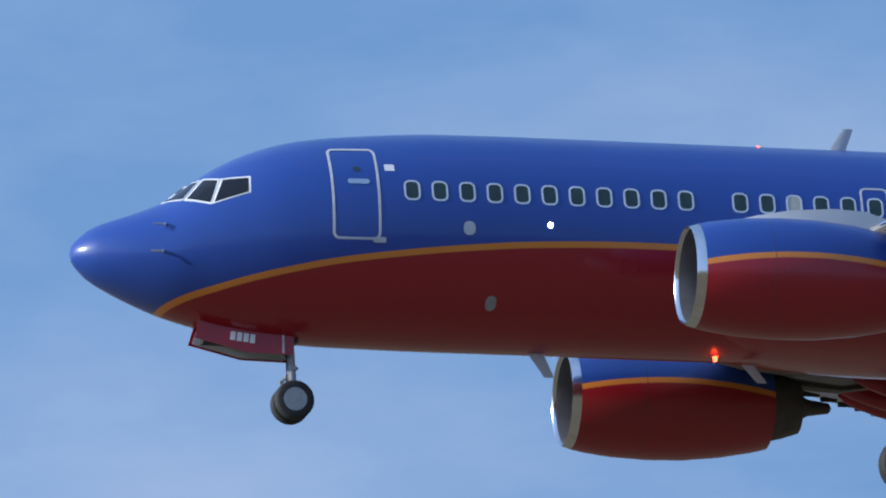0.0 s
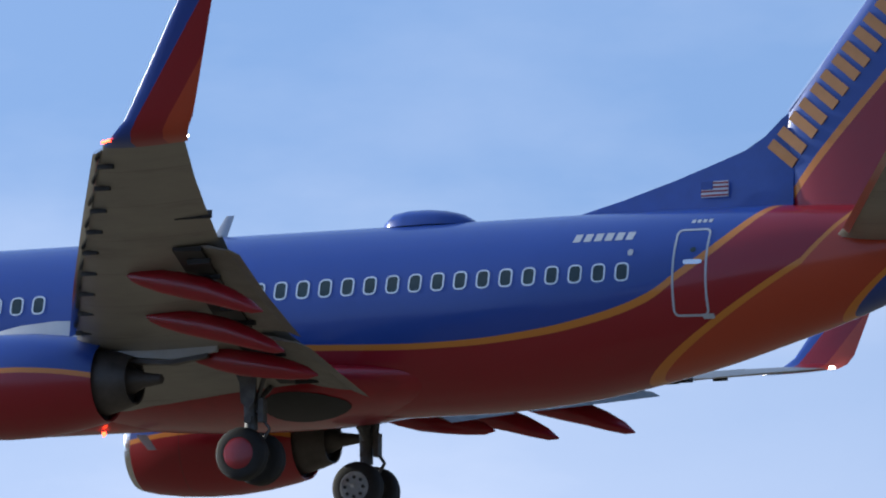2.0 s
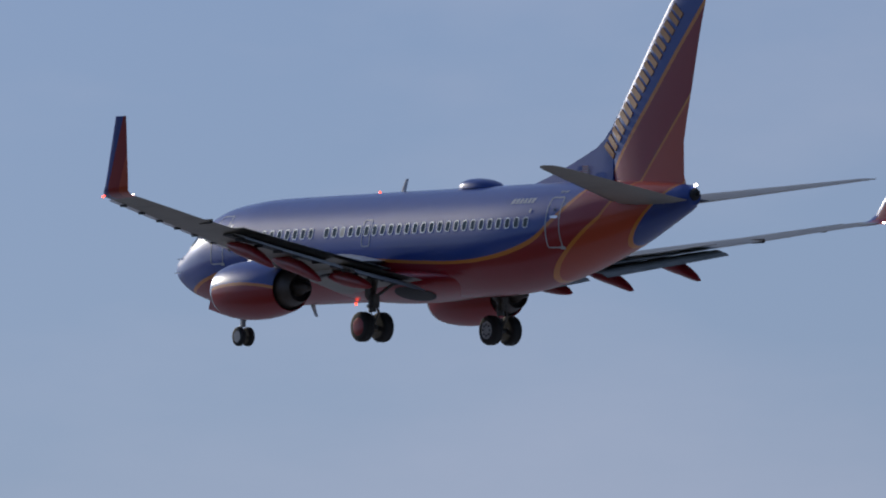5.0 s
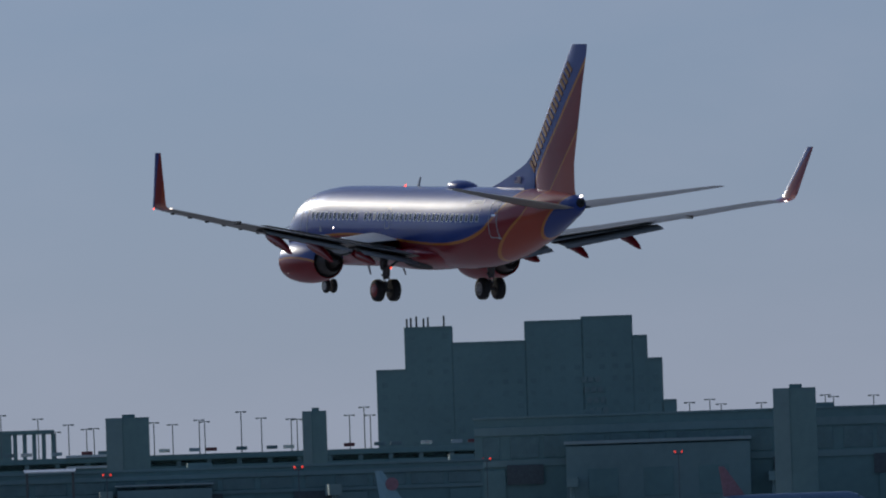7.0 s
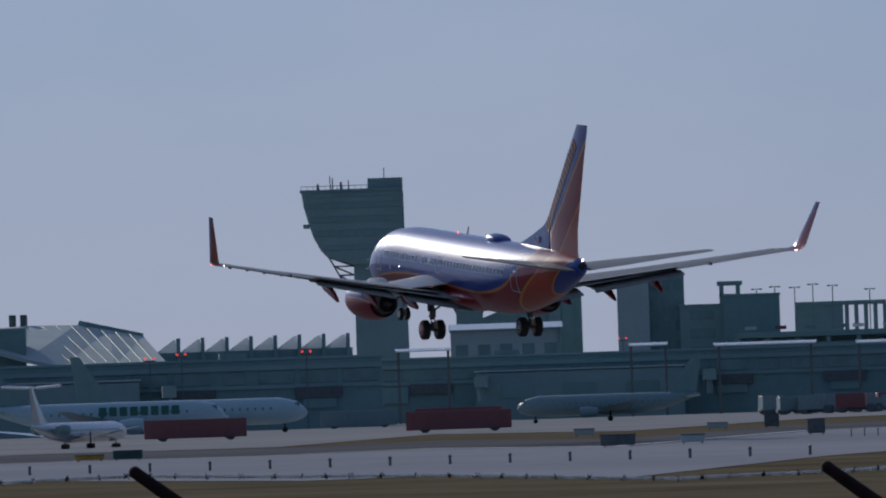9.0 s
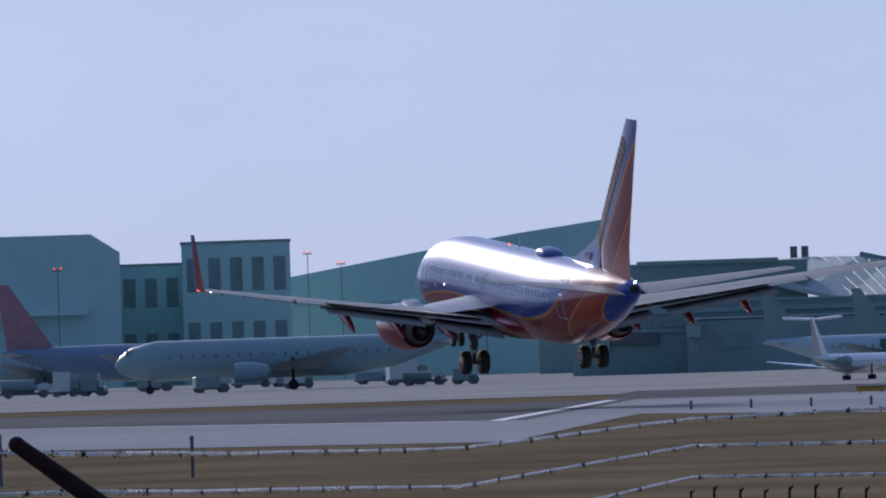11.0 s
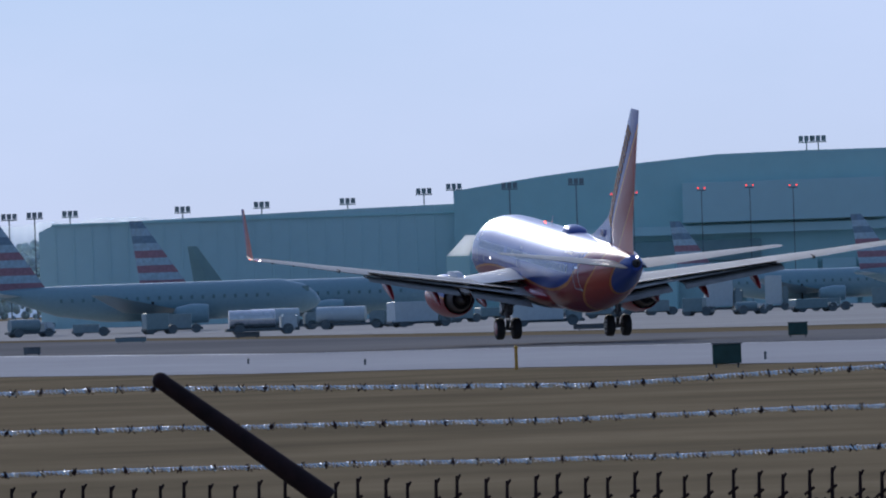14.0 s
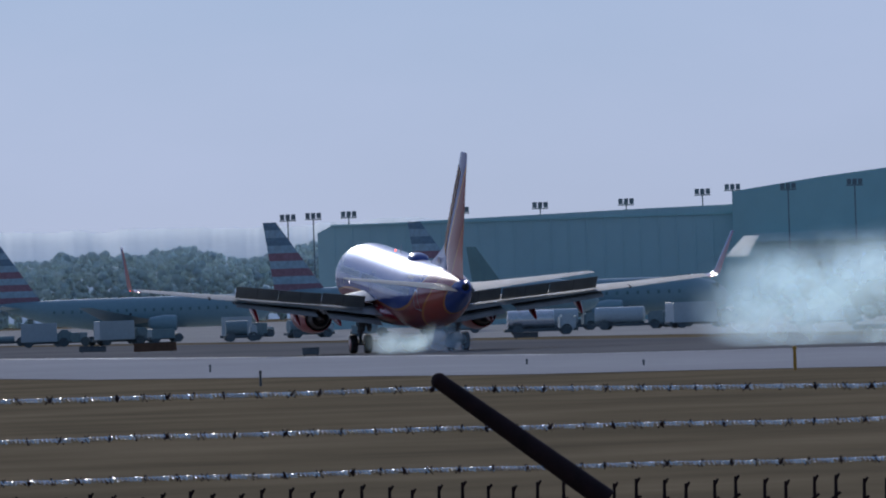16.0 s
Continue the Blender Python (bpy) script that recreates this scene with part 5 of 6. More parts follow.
def build_terminal():
    """The check-in hall with a sweeping pale roof and a saw-tooth roof beside it."""
    d = 1250
    t = empty("terminal_hall", facing(19.2, d, 0.7 + 0.00148 * d), label="airport terminal hall with sweeping pale roof", category="terminal")
    X = lambda az: d * math.tan(radians(az - 19.2))
    slab("hall_wall", X(19.53) - X(17.0), 40, 0, 5.4, M_FARDARK, t, (X(19.53) + X(17.0)) / 2)
    bm = bmesh.new()
    low = [(18.42, 8.6), (18.62, 7.3), (18.84, 6.2), (19.15, 6.1), (19.47, 6.0)]
    high = [(18.42, 11.7), (18.62, 11.9), (18.92, 11.8), (19.12, 11.0), (19.33, 10.0)]
    loft(bm, [[Vector((X(a), -1, z)) for a, z in low] + [Vector((X(a), -1, z - 0.5)) for a, z in low[::-1]], [Vector((X(a), 27, z)) for a, z in high] + [Vector((X(a), 27, z - 0.5)) for a, z in high[::-1]]])
    part("swept_roof", bm, M_FARPALE, t, "sweeping pale metal roof", smooth=False)
    for k in range(1, 9):
        q = k / 9
        bm = bmesh.new()
        a = Vector((X(18.84 + .63 * q), -1, 6.25 - .2 * q))
        b = Vector((X(18.52 + .81 * q), 27, float(np.interp(18.52 + .81 * q, [p[0] for p in high], [p[1] for p in high])) + .08))
        add_tube(bm, a, b, .09, n=4)
        part("roof_seam", bm, M_FARMID, t)
    bm = bmesh.new()
    loft(bm, [[Vector((X(18.92), y, 11.3)), Vector((X(19.33), y, 9.6)), Vector((X(19.33), y, 10.4)), Vector((X(18.94), y, 12.4))] for y in (27.5, 36)])
    part("clerestory", bm, M_FARDARK, t, smooth=False)
    slab("gable", X(18.62) - X(17.0), 8, 5.4, 11.4, M_FARDARK, t, (X(18.62) + X(17.0)) / 2, 2)
    slab("gable_edge", X(18.45) - X(17.6), 0.5, 11.2, 11.75, M_FARMID, t, (X(18.45) + X(17.6)) / 2, 1.4)
    slab("gable_window", 9, 0.3, 6.4, 8.6, M_WINDOW, t, X(17.9), 1.8)
    for k in (0, 1):
        bm = bmesh.new()
        add_tube(bm, (X(18.53) + k * 1.5, 30, 11.0), (X(18.53) + k * 1.5, 30, 13.4), 0.5, n=10)
        part("flue", bm, M_POST, t)
    slab("saw_wall", X(20.6) - X(19.38), 20, 0, 7.6, M_FARDARK, t, (X(20.6) + X(19.38)) / 2, 20)
    for k in range(8):
        x = X(19.40) + k * (X(20.58) - X(19.40)) / 8
        bm = bmesh.new()
        loft(bm, [[Vector((x, y, 7.6)), Vector((x + 3.0, y, 7.6)), Vector((x + 2.7, y, 9.3)), Vector((x + 2.4, y, 9.3))] for y in (20, 34)])
        part("saw_tooth", bm, M_GLINT, t, "white translucent roof light made to look sunlit", smooth=False)
        slab("tooth_end", 0.5, 0.6, 5.0, 9.5, M_FARDARK, t, x + 3.05, 19)


build_terminal()
block_building("cargo_shed", "long shed with bright sheet roof", 21.5, 1290, 15, 14, 9.2, M_FARPALE, 1, 5)
shed_roof = empty("roof_canopy", facing(21.5, 1289, 12.05), label="bright sunlit sheet roof over the shed", category="canopy")
pitched("roof_sheet", 15.4, 9, M_ROOF, shed_roof)
slab("end_wall", 0.3, 9, -4.0, 0.0, M_FARMID, shed_roof, 7.4, 0.3)


def build_arched_hall():
    h = empty("arched_hall", facing(21.67, 1520, 2.95), label="dark hall with a rising curved roof behind the gate building", category="building")
    X = lambda az: 1520 * math.tan(radians(az - 21.67))
    top = [(21.35, 12.2), (21.45, 13.2), (21.58, 14.3), (21.72, 15.1), (21.85, 15.6), (21.96, 15.7)]
    bm = bmesh.new()
    loft(bm, [[Vector((X(21.35), y, -12)), Vector((X(21.96), y, -12))] + [Vector((X(a), y, z)) for a, z in top[::-1]] for y in (0, 18)])
    part("wall", bm, M_FARDARK, h, smooth=False)
    bm = bmesh.new()
    loft(bm, [[Vector((X(a), y, z)) for a, z in top] + [Vector((X(a), y, z + 0.3)) for a, z in top[::-1]] for y in (-0.5, 18.5)])
    part("roof", bm, M_FARMID, h, smooth=False)
    slab("chimney", 0.8, 0.8, 13.0, 15.6, M_FARDARK, h, X(21.6), 1)
    for k in range(7):
        slab("wall_panel", 1.9, 0.2, 4, 11.5 + 0.5 * k, M_FARMID if k % 2 else M_FARDARK, h, X(21.38) + k * 2.2, -0.15)


build_arched_hall()
for az, d, w, z in ((22.35, 1120, 4.5, 5.9), (23.05, 1120, 12.0, 5.6), (23.75, 1120, 6.0, 5.4), (21.0, 1120, 6.5, 6.1)):
    cn = empty("roof_canopy", facing(az, d, z + 2.4), label="bright sunlit sheet canopy roof", category="canopy")
    pitched("canopy_sheet", w, 3.2, M_ROOF, cn)
    for k in (-.45, .45):
        slab("post", .3, .3, -z - 2.4, -.01, M_POST, cn, k * w, 1.5)


def red_lamp(az, d, z):
    l = empty("obstruction_lamp", facing(az, d, z), label="pair of red warning lamps on a short mast", category="warning lamp")
    for k in (-0.45, 0.45):
        bm = bmesh.new()
        bmesh.ops.create_uvsphere(bm, u_segments=8, v_segments=6, radius=0.13, matrix=Matrix.Translation((k, 0, 0)))
        part("lamp", bm, M_SIGNAL, l)
    bm = bmesh.new()
    add_box(bm, 0, 0.1, -0.3, 1.2, 0.1, 0.15)
    add_tube(bm, (0, 0.1, -z), (0, 0.1, -0.3), 0.06, n=6)
    part("mast", bm, M_POST, l)


for row in ((25.24, 1130, 7.5), (26.37, 1250, 8.3), (27.52, 1250, 8.4), (24.09, 1130, 7.3), (22.20, 1280, 10.2), (19.55, 1030, 8.5), (19.36, 1030, 8.2), (20.30, 1030, 8.4), (11.83, 1280, 15.7), (11.94, 1280, 15.8), (12.35, 1280, 16.1), (12.64, 1280, 16.3), (12.90, 1280, 16.1), (14.13, 1280, 16.2), (15.63, 1280, 17.4), (16.59, 1280, 13.5), (16.69, 1280, 13.5), (15.83, 1280, 15.9)):
    red_lamp(*row)



# ---------------------------------------------------------------- parked aircraft
def build_jet(az, d, heading, body, label, tail="plain", scale=1.0, ttail=False, bars=None):
    """A parked jet; heading in degrees from the line of sight, 90 is nose to the right."""
    j = empty("parked_airliner" if not ttail else "regional_jet", facing(az, d, 0, -heading + 90), label=label, category="airplane")
    L, R = 33 * scale, 1.9 * scale
    zc = 3.1 * scale
    bm = bmesh.new()
    rings = []
    for q, r, up in ((0, .02, -.2), (.015, .4, -.15), (.05, .75, -.05), (.12, 1, 0), (.65, 1, 0), (.8, .8, .18), (.92, .42, .5), (1, .1, .7)):
        rings.append([Vector((L * (.5 - q), R * r * math.cos(2 * math.pi * i / 20), zc + R * up + R * r * math.sin(2 * math.pi * i / 20))) for i in range(20)])
    loft(bm, rings)
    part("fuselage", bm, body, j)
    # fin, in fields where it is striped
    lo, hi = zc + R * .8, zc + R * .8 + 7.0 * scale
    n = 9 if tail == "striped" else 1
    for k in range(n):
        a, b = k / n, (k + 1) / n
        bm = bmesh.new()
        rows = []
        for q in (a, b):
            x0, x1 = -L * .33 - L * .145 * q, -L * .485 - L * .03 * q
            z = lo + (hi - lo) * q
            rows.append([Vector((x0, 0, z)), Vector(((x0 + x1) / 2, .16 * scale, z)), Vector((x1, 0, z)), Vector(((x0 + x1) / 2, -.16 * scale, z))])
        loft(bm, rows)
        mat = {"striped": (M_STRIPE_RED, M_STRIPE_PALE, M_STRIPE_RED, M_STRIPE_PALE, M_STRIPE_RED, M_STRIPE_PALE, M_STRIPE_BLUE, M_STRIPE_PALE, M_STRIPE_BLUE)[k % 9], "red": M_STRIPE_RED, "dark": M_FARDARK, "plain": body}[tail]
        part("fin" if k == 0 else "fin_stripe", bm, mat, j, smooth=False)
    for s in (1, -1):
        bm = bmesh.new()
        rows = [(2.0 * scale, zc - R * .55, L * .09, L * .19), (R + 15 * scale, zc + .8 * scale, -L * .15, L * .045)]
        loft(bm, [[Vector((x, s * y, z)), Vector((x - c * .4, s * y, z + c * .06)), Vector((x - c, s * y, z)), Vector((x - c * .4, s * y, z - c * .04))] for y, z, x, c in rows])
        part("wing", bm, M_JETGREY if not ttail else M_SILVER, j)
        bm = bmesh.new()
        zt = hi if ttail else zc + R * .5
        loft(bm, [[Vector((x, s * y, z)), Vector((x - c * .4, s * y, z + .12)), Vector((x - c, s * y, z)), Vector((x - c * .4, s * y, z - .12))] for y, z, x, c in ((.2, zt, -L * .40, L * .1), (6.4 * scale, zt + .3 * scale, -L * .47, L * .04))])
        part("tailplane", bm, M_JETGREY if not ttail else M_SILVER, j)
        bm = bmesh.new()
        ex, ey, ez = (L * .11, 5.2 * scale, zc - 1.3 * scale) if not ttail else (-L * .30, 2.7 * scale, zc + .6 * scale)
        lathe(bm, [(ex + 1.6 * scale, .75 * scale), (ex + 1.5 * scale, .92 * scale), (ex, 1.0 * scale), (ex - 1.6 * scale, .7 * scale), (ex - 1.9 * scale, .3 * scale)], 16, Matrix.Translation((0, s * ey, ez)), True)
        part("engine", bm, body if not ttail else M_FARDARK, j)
        bm = bmesh.new()
        add_tube(bm, (-L * .01, s * 2.8 * scale, .5 * scale), (-L * .01, s * 2.8 * scale, zc), .15 * scale)
        lathe(bm, [(-.25, .5 * scale), (.25, .5 * scale)], 14, Matrix.Translation((-L * .01, s * 2.8 * scale, .5 * scale)) @ pose(0, 0, 0, 0, 0, 90), True)
        part("main_wheel", bm, M_TYRE, j)
        for k in range(20):
            bm = bmesh.new()
            add_box(bm, L * .34 - k * L * .033, s * R * .985, zc + .35 * scale, .28 * scale, .05, .38 * scale)
            part("cabin_window", bm, M_WINDOW, j)
    bm = bmesh.new()
    add_tube(bm, (L * .4, 0, .4 * scale), (L * .4, 0, zc - R * .8), .12 * scale)
    lathe(bm, [(-.3, .4 * scale), (.3, .4 * scale)], 14, Matrix.Translation((L * .4, 0, .4 * scale)) @ pose(0, 0, 0, 0, 0, 90), True)
    part("nose_wheel", bm, M_TYRE, j)
    bm = bmesh.new()
    add_box(bm, L * .455, 0, zc + R * .45, L * .02, R * 1.1, R * .28)
    part("cockpit_glass", bm, M_WINDOW, j)
    if bars:
        side = -1
        for k in range(8):
            bm = bmesh.new()
            add_box(bm, -.2 + k * .98, side * R * .95, zc + .62 * scale, .72, .16, 1.25 * scale)
            part("letter_bar", bm, bars, j)
    return j


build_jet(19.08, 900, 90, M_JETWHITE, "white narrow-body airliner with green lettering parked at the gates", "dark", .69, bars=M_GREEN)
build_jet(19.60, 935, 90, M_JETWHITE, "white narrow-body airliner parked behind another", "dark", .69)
build_jet(18.92, 680, 32, M_SILVER, "silver T-tailed regional jet with rear engines on the apron", "plain", .38, ttail=True)
blue_jet = build_jet(26.25, 880, 90, M_JETBLUE, "pale blue airliner with red tail badge at the pier", "plain", .5)
for side in (1, -1):
    bm = bmesh.new()
    lathe(bm, [(-.03, .62), (.03, .62)], 10, Matrix.Translation((-6.95, side * .10, 4.55)) @ pose(0, 0, 0, 0, 0, 90), True)
    part("tail_badge", bm, M_STRIPE_RED, blue_jet, "plain red tail badge")
build_jet(22.1, 950, 270, M_JETDIM, "grey airliner with dark tail parked at the gates", "dark", .55)
build_jet(28.2, 1100, 90, M_JETNAVY, "blue airliner with red tail parked at the pier", "red", .5)
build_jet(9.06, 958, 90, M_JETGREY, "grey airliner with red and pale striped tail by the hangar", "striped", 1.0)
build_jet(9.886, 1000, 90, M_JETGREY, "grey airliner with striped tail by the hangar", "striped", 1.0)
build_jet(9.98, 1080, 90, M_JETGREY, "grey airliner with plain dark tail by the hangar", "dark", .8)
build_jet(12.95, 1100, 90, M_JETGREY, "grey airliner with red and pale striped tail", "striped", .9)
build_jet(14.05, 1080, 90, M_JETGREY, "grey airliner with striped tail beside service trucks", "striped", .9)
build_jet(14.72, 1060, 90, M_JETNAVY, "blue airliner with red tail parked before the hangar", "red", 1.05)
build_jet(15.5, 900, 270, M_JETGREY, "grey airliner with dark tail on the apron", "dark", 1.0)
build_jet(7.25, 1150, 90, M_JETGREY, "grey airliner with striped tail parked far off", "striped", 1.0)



# ---------------------------------------------------------------- apron vehicles
def build_truck(az, d, turn, kind, colour, long=6.0, high=2.1):
    names = {"tanker": ("tanker_truck", "parked tanker truck with rounded tank"), "box": ("box_truck", "parked box truck on the apron"), "cart": ("baggage_cart", "baggage cart standing on the apron"), "container": ("cargo_container", "long dull container beside the apron road")}
    nm, lab = names[kind]
    cn = ("white", "red", "teal", "grey", "silver")[colour]
    v = empty(nm, facing(az, d, 0, turn), label=cn + " " + lab, category="truck" if kind in ("tanker", "box") else "cart" if kind == "cart" else "container")
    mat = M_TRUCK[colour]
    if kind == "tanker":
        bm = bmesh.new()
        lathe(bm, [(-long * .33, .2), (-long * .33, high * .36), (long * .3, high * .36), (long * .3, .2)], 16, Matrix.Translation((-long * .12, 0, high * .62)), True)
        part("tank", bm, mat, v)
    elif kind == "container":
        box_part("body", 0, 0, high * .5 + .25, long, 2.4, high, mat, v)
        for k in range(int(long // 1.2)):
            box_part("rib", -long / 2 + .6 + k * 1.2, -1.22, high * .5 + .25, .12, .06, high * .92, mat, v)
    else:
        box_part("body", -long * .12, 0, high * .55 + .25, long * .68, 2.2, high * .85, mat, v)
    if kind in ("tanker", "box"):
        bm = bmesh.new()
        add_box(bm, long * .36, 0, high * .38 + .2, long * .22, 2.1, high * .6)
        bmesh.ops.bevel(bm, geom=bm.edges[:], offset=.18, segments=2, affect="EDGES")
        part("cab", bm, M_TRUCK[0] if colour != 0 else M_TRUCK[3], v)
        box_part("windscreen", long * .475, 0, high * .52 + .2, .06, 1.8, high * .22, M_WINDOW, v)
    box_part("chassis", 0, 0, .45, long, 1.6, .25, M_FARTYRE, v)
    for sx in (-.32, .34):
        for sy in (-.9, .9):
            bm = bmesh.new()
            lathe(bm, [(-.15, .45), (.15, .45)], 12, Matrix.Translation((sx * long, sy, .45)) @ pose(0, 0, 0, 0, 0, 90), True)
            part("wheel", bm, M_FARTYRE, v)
    return v


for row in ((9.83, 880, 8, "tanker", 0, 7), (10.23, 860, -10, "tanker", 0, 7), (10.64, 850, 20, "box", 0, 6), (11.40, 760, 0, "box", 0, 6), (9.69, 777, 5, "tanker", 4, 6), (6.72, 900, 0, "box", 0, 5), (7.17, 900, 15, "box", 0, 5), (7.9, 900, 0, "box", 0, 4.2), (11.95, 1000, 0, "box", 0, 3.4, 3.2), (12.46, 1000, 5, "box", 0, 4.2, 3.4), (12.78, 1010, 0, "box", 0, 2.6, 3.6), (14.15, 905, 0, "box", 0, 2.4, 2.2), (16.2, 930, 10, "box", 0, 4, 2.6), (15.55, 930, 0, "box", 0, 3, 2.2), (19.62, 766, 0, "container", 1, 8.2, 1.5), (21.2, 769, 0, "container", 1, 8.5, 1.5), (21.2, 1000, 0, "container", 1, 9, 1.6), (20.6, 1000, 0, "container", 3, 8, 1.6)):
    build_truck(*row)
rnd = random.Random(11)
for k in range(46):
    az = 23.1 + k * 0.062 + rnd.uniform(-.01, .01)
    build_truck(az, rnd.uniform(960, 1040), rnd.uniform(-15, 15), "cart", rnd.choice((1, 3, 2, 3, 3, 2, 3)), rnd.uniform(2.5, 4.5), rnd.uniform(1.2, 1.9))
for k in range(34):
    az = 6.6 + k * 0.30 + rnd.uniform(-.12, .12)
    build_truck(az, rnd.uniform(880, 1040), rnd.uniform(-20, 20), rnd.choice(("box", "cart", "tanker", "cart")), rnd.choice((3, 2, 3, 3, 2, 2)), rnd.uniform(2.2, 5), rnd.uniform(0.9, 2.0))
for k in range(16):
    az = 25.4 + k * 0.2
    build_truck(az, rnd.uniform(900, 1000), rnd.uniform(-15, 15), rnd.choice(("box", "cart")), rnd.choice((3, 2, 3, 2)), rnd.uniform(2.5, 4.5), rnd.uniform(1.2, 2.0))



# ---------------------------------------------------------------- hangar side
def build_hangar():
    d = 1300
    h = empty("hangar", facing(10.5, d, -1.2), label="long haze-tinted metal hangar with flat roof", category="hangar")
    X = lambda az: d * math.tan(radians(az - 10.5))
    bm = bmesh.new()
    loft(bm, [[Vector((X(8.37), y, 0)), Vector((X(10.87), y, 0)), Vector((X(10.87), y, 16.5)), Vector((X(10.3), y, 16.3)), Vector((X(8.45), y, 15.3)), Vector((X(8.37), y, 14.4))] for y in (0, 60)])
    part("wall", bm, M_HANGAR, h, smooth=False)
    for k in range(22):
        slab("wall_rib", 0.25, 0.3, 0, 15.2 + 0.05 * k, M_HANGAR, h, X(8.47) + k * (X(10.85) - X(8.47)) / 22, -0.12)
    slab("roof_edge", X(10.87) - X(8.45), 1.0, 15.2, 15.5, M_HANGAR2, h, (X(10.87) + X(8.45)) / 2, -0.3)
    g = empty("maintenance_hangar", facing(13.0, d, -1.2), label="wide haze-tinted hangar with shallow arched roof", category="hangar")
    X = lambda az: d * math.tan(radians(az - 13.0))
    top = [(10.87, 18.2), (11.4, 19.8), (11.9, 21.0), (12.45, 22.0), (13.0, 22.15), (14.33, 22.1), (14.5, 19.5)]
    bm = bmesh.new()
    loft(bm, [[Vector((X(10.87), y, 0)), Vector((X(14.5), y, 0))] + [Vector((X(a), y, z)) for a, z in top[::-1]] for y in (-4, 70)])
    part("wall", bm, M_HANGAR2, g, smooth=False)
    slab("upper_block", X(13.45) - X(12.24), 3, 12.8, 18.2, M_HANGAR, g, (X(13.45) + X(12.24)) / 2, -7)
    slab("door_header", X(14.3) - X(11.0), 2, 11.2, 12.4, M_HANGAR, g, (X(14.3) + X(11.0)) / 2, -6)
    # darker slab paints the shade inside the open doors
    slab("door_opening", X(12.7) - X(11.25), 1.0, 7.6, 10.4, M_FARMID, g, (X(12.7) + X(11.25)) / 2, -5)
    for k in range(14):
        slab("door_leaf", 4.6, 0.6, 0, 7.4, M_HANGAR if k % 2 else M_HANGAR2, g, X(11.1) + k * 5.2, -5)
    slab("annex", X(12.2) - X(11.2), 20, 0, 7.2, M_HANGAR2, g, (X(12.2) + X(11.2)) / 2, -26)
    f = empty("far_hangar", facing(16.0, d + 60, -1.2), label="further hangar with sloping roof", category="hangar")
    X = lambda az: (d + 60) * math.tan(radians(az - 16.0))
    bm = bmesh.new()
    loft(bm, [[Vector((X(15.45), y, 0)), Vector((X(17.5), y, 0)), Vector((X(17.5), y, 23.0)), Vector((X(16.9), y, 21.2)), Vector((X(16.2), y, 18.6)), Vector((X(15.5), y, 15.9))] for y in (0, 60)])
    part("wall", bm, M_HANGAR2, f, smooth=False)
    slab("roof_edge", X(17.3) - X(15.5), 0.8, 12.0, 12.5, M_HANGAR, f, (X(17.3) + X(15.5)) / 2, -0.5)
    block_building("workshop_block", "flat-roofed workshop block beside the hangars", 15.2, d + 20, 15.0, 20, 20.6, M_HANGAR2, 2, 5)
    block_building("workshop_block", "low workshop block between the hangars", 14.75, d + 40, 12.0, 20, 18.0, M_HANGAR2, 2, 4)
    # white translucent wedge added to imitate a sunlit roof glint on the annex
    s = empty("skylight", facing(10.9, d - 40, -1.2), label="bright wedge standing in for a sunlit roof glint", category="skylight")
    bm = bmesh.new()
    loft(bm, [[Vector((-2.0, y, 9.2)), Vector((1.0, y, 9.2)), Vector((2.6, y, 11.9)), Vector((0.6, y, 11.9))] for y in (0, 0.6)])
    part("pane", bm, M_GLINT, s, "white translucent sheet that imitates the glint", smooth=False)
    slab("frame", 3.0, 3, -1.0, 9.2, M_HANGAR2, s, -0.5, 0.1)


build_hangar()


def build_flood(az, d, top, base, heads=3):
    top, base = top - 1.2, max(0.0, base - 2.5)
    l = empty("floodlight_mast", facing(az, d + (14 if base > 10 else 0), base), label="floodlight mast with a cluster of lamp heads", category="floodlight", group="floodlight masts along the hangar")
    bm = bmesh.new()
    add_tube(bm, (0, 0, 0), (0, 0, top - base), 0.10, n=6)
    part("pole", bm, M_LAMPPOST, l)
    for k in range(heads):
        box_part("lamp_head", (k - (heads - 1) / 2) * 0.75, 0, top - base, 0.6, 0.5, 0.75, M_LAMPPOST, l)
    box_part("cross_arm", 0, 0, top - base - 0.5, heads * 0.75, 0.15, 0.15, M_LAMPPOST, l)


for az, top, base in ((8.195, 16.6, 0), (8.348, 16.7, 0), (8.561, 16.9, 15), (9.236, 17.0, 15), (9.711, 17.3, 15.5), (10.227, 17.4, 16), (10.686, 18.4, 16), (10.867, 18.9, 16), (11.2, 18.6, 10), (11.6, 18.9, 10), (12.99, 23.8, 21), (13.06, 23.8, 21)):
    build_flood(az, 1288, top, base)

# far woods, with the haze put into their colour
tmp = bmesh.new()
bmesh.ops.create_icosphere(tmp, subdivisions=2, radius=1.0)
ball = np.array([v.co[:] for v in tmp.verts])
ball_faces = np.array([[v.index for v in f.verts] for f in tmp.faces])
tmp.free()


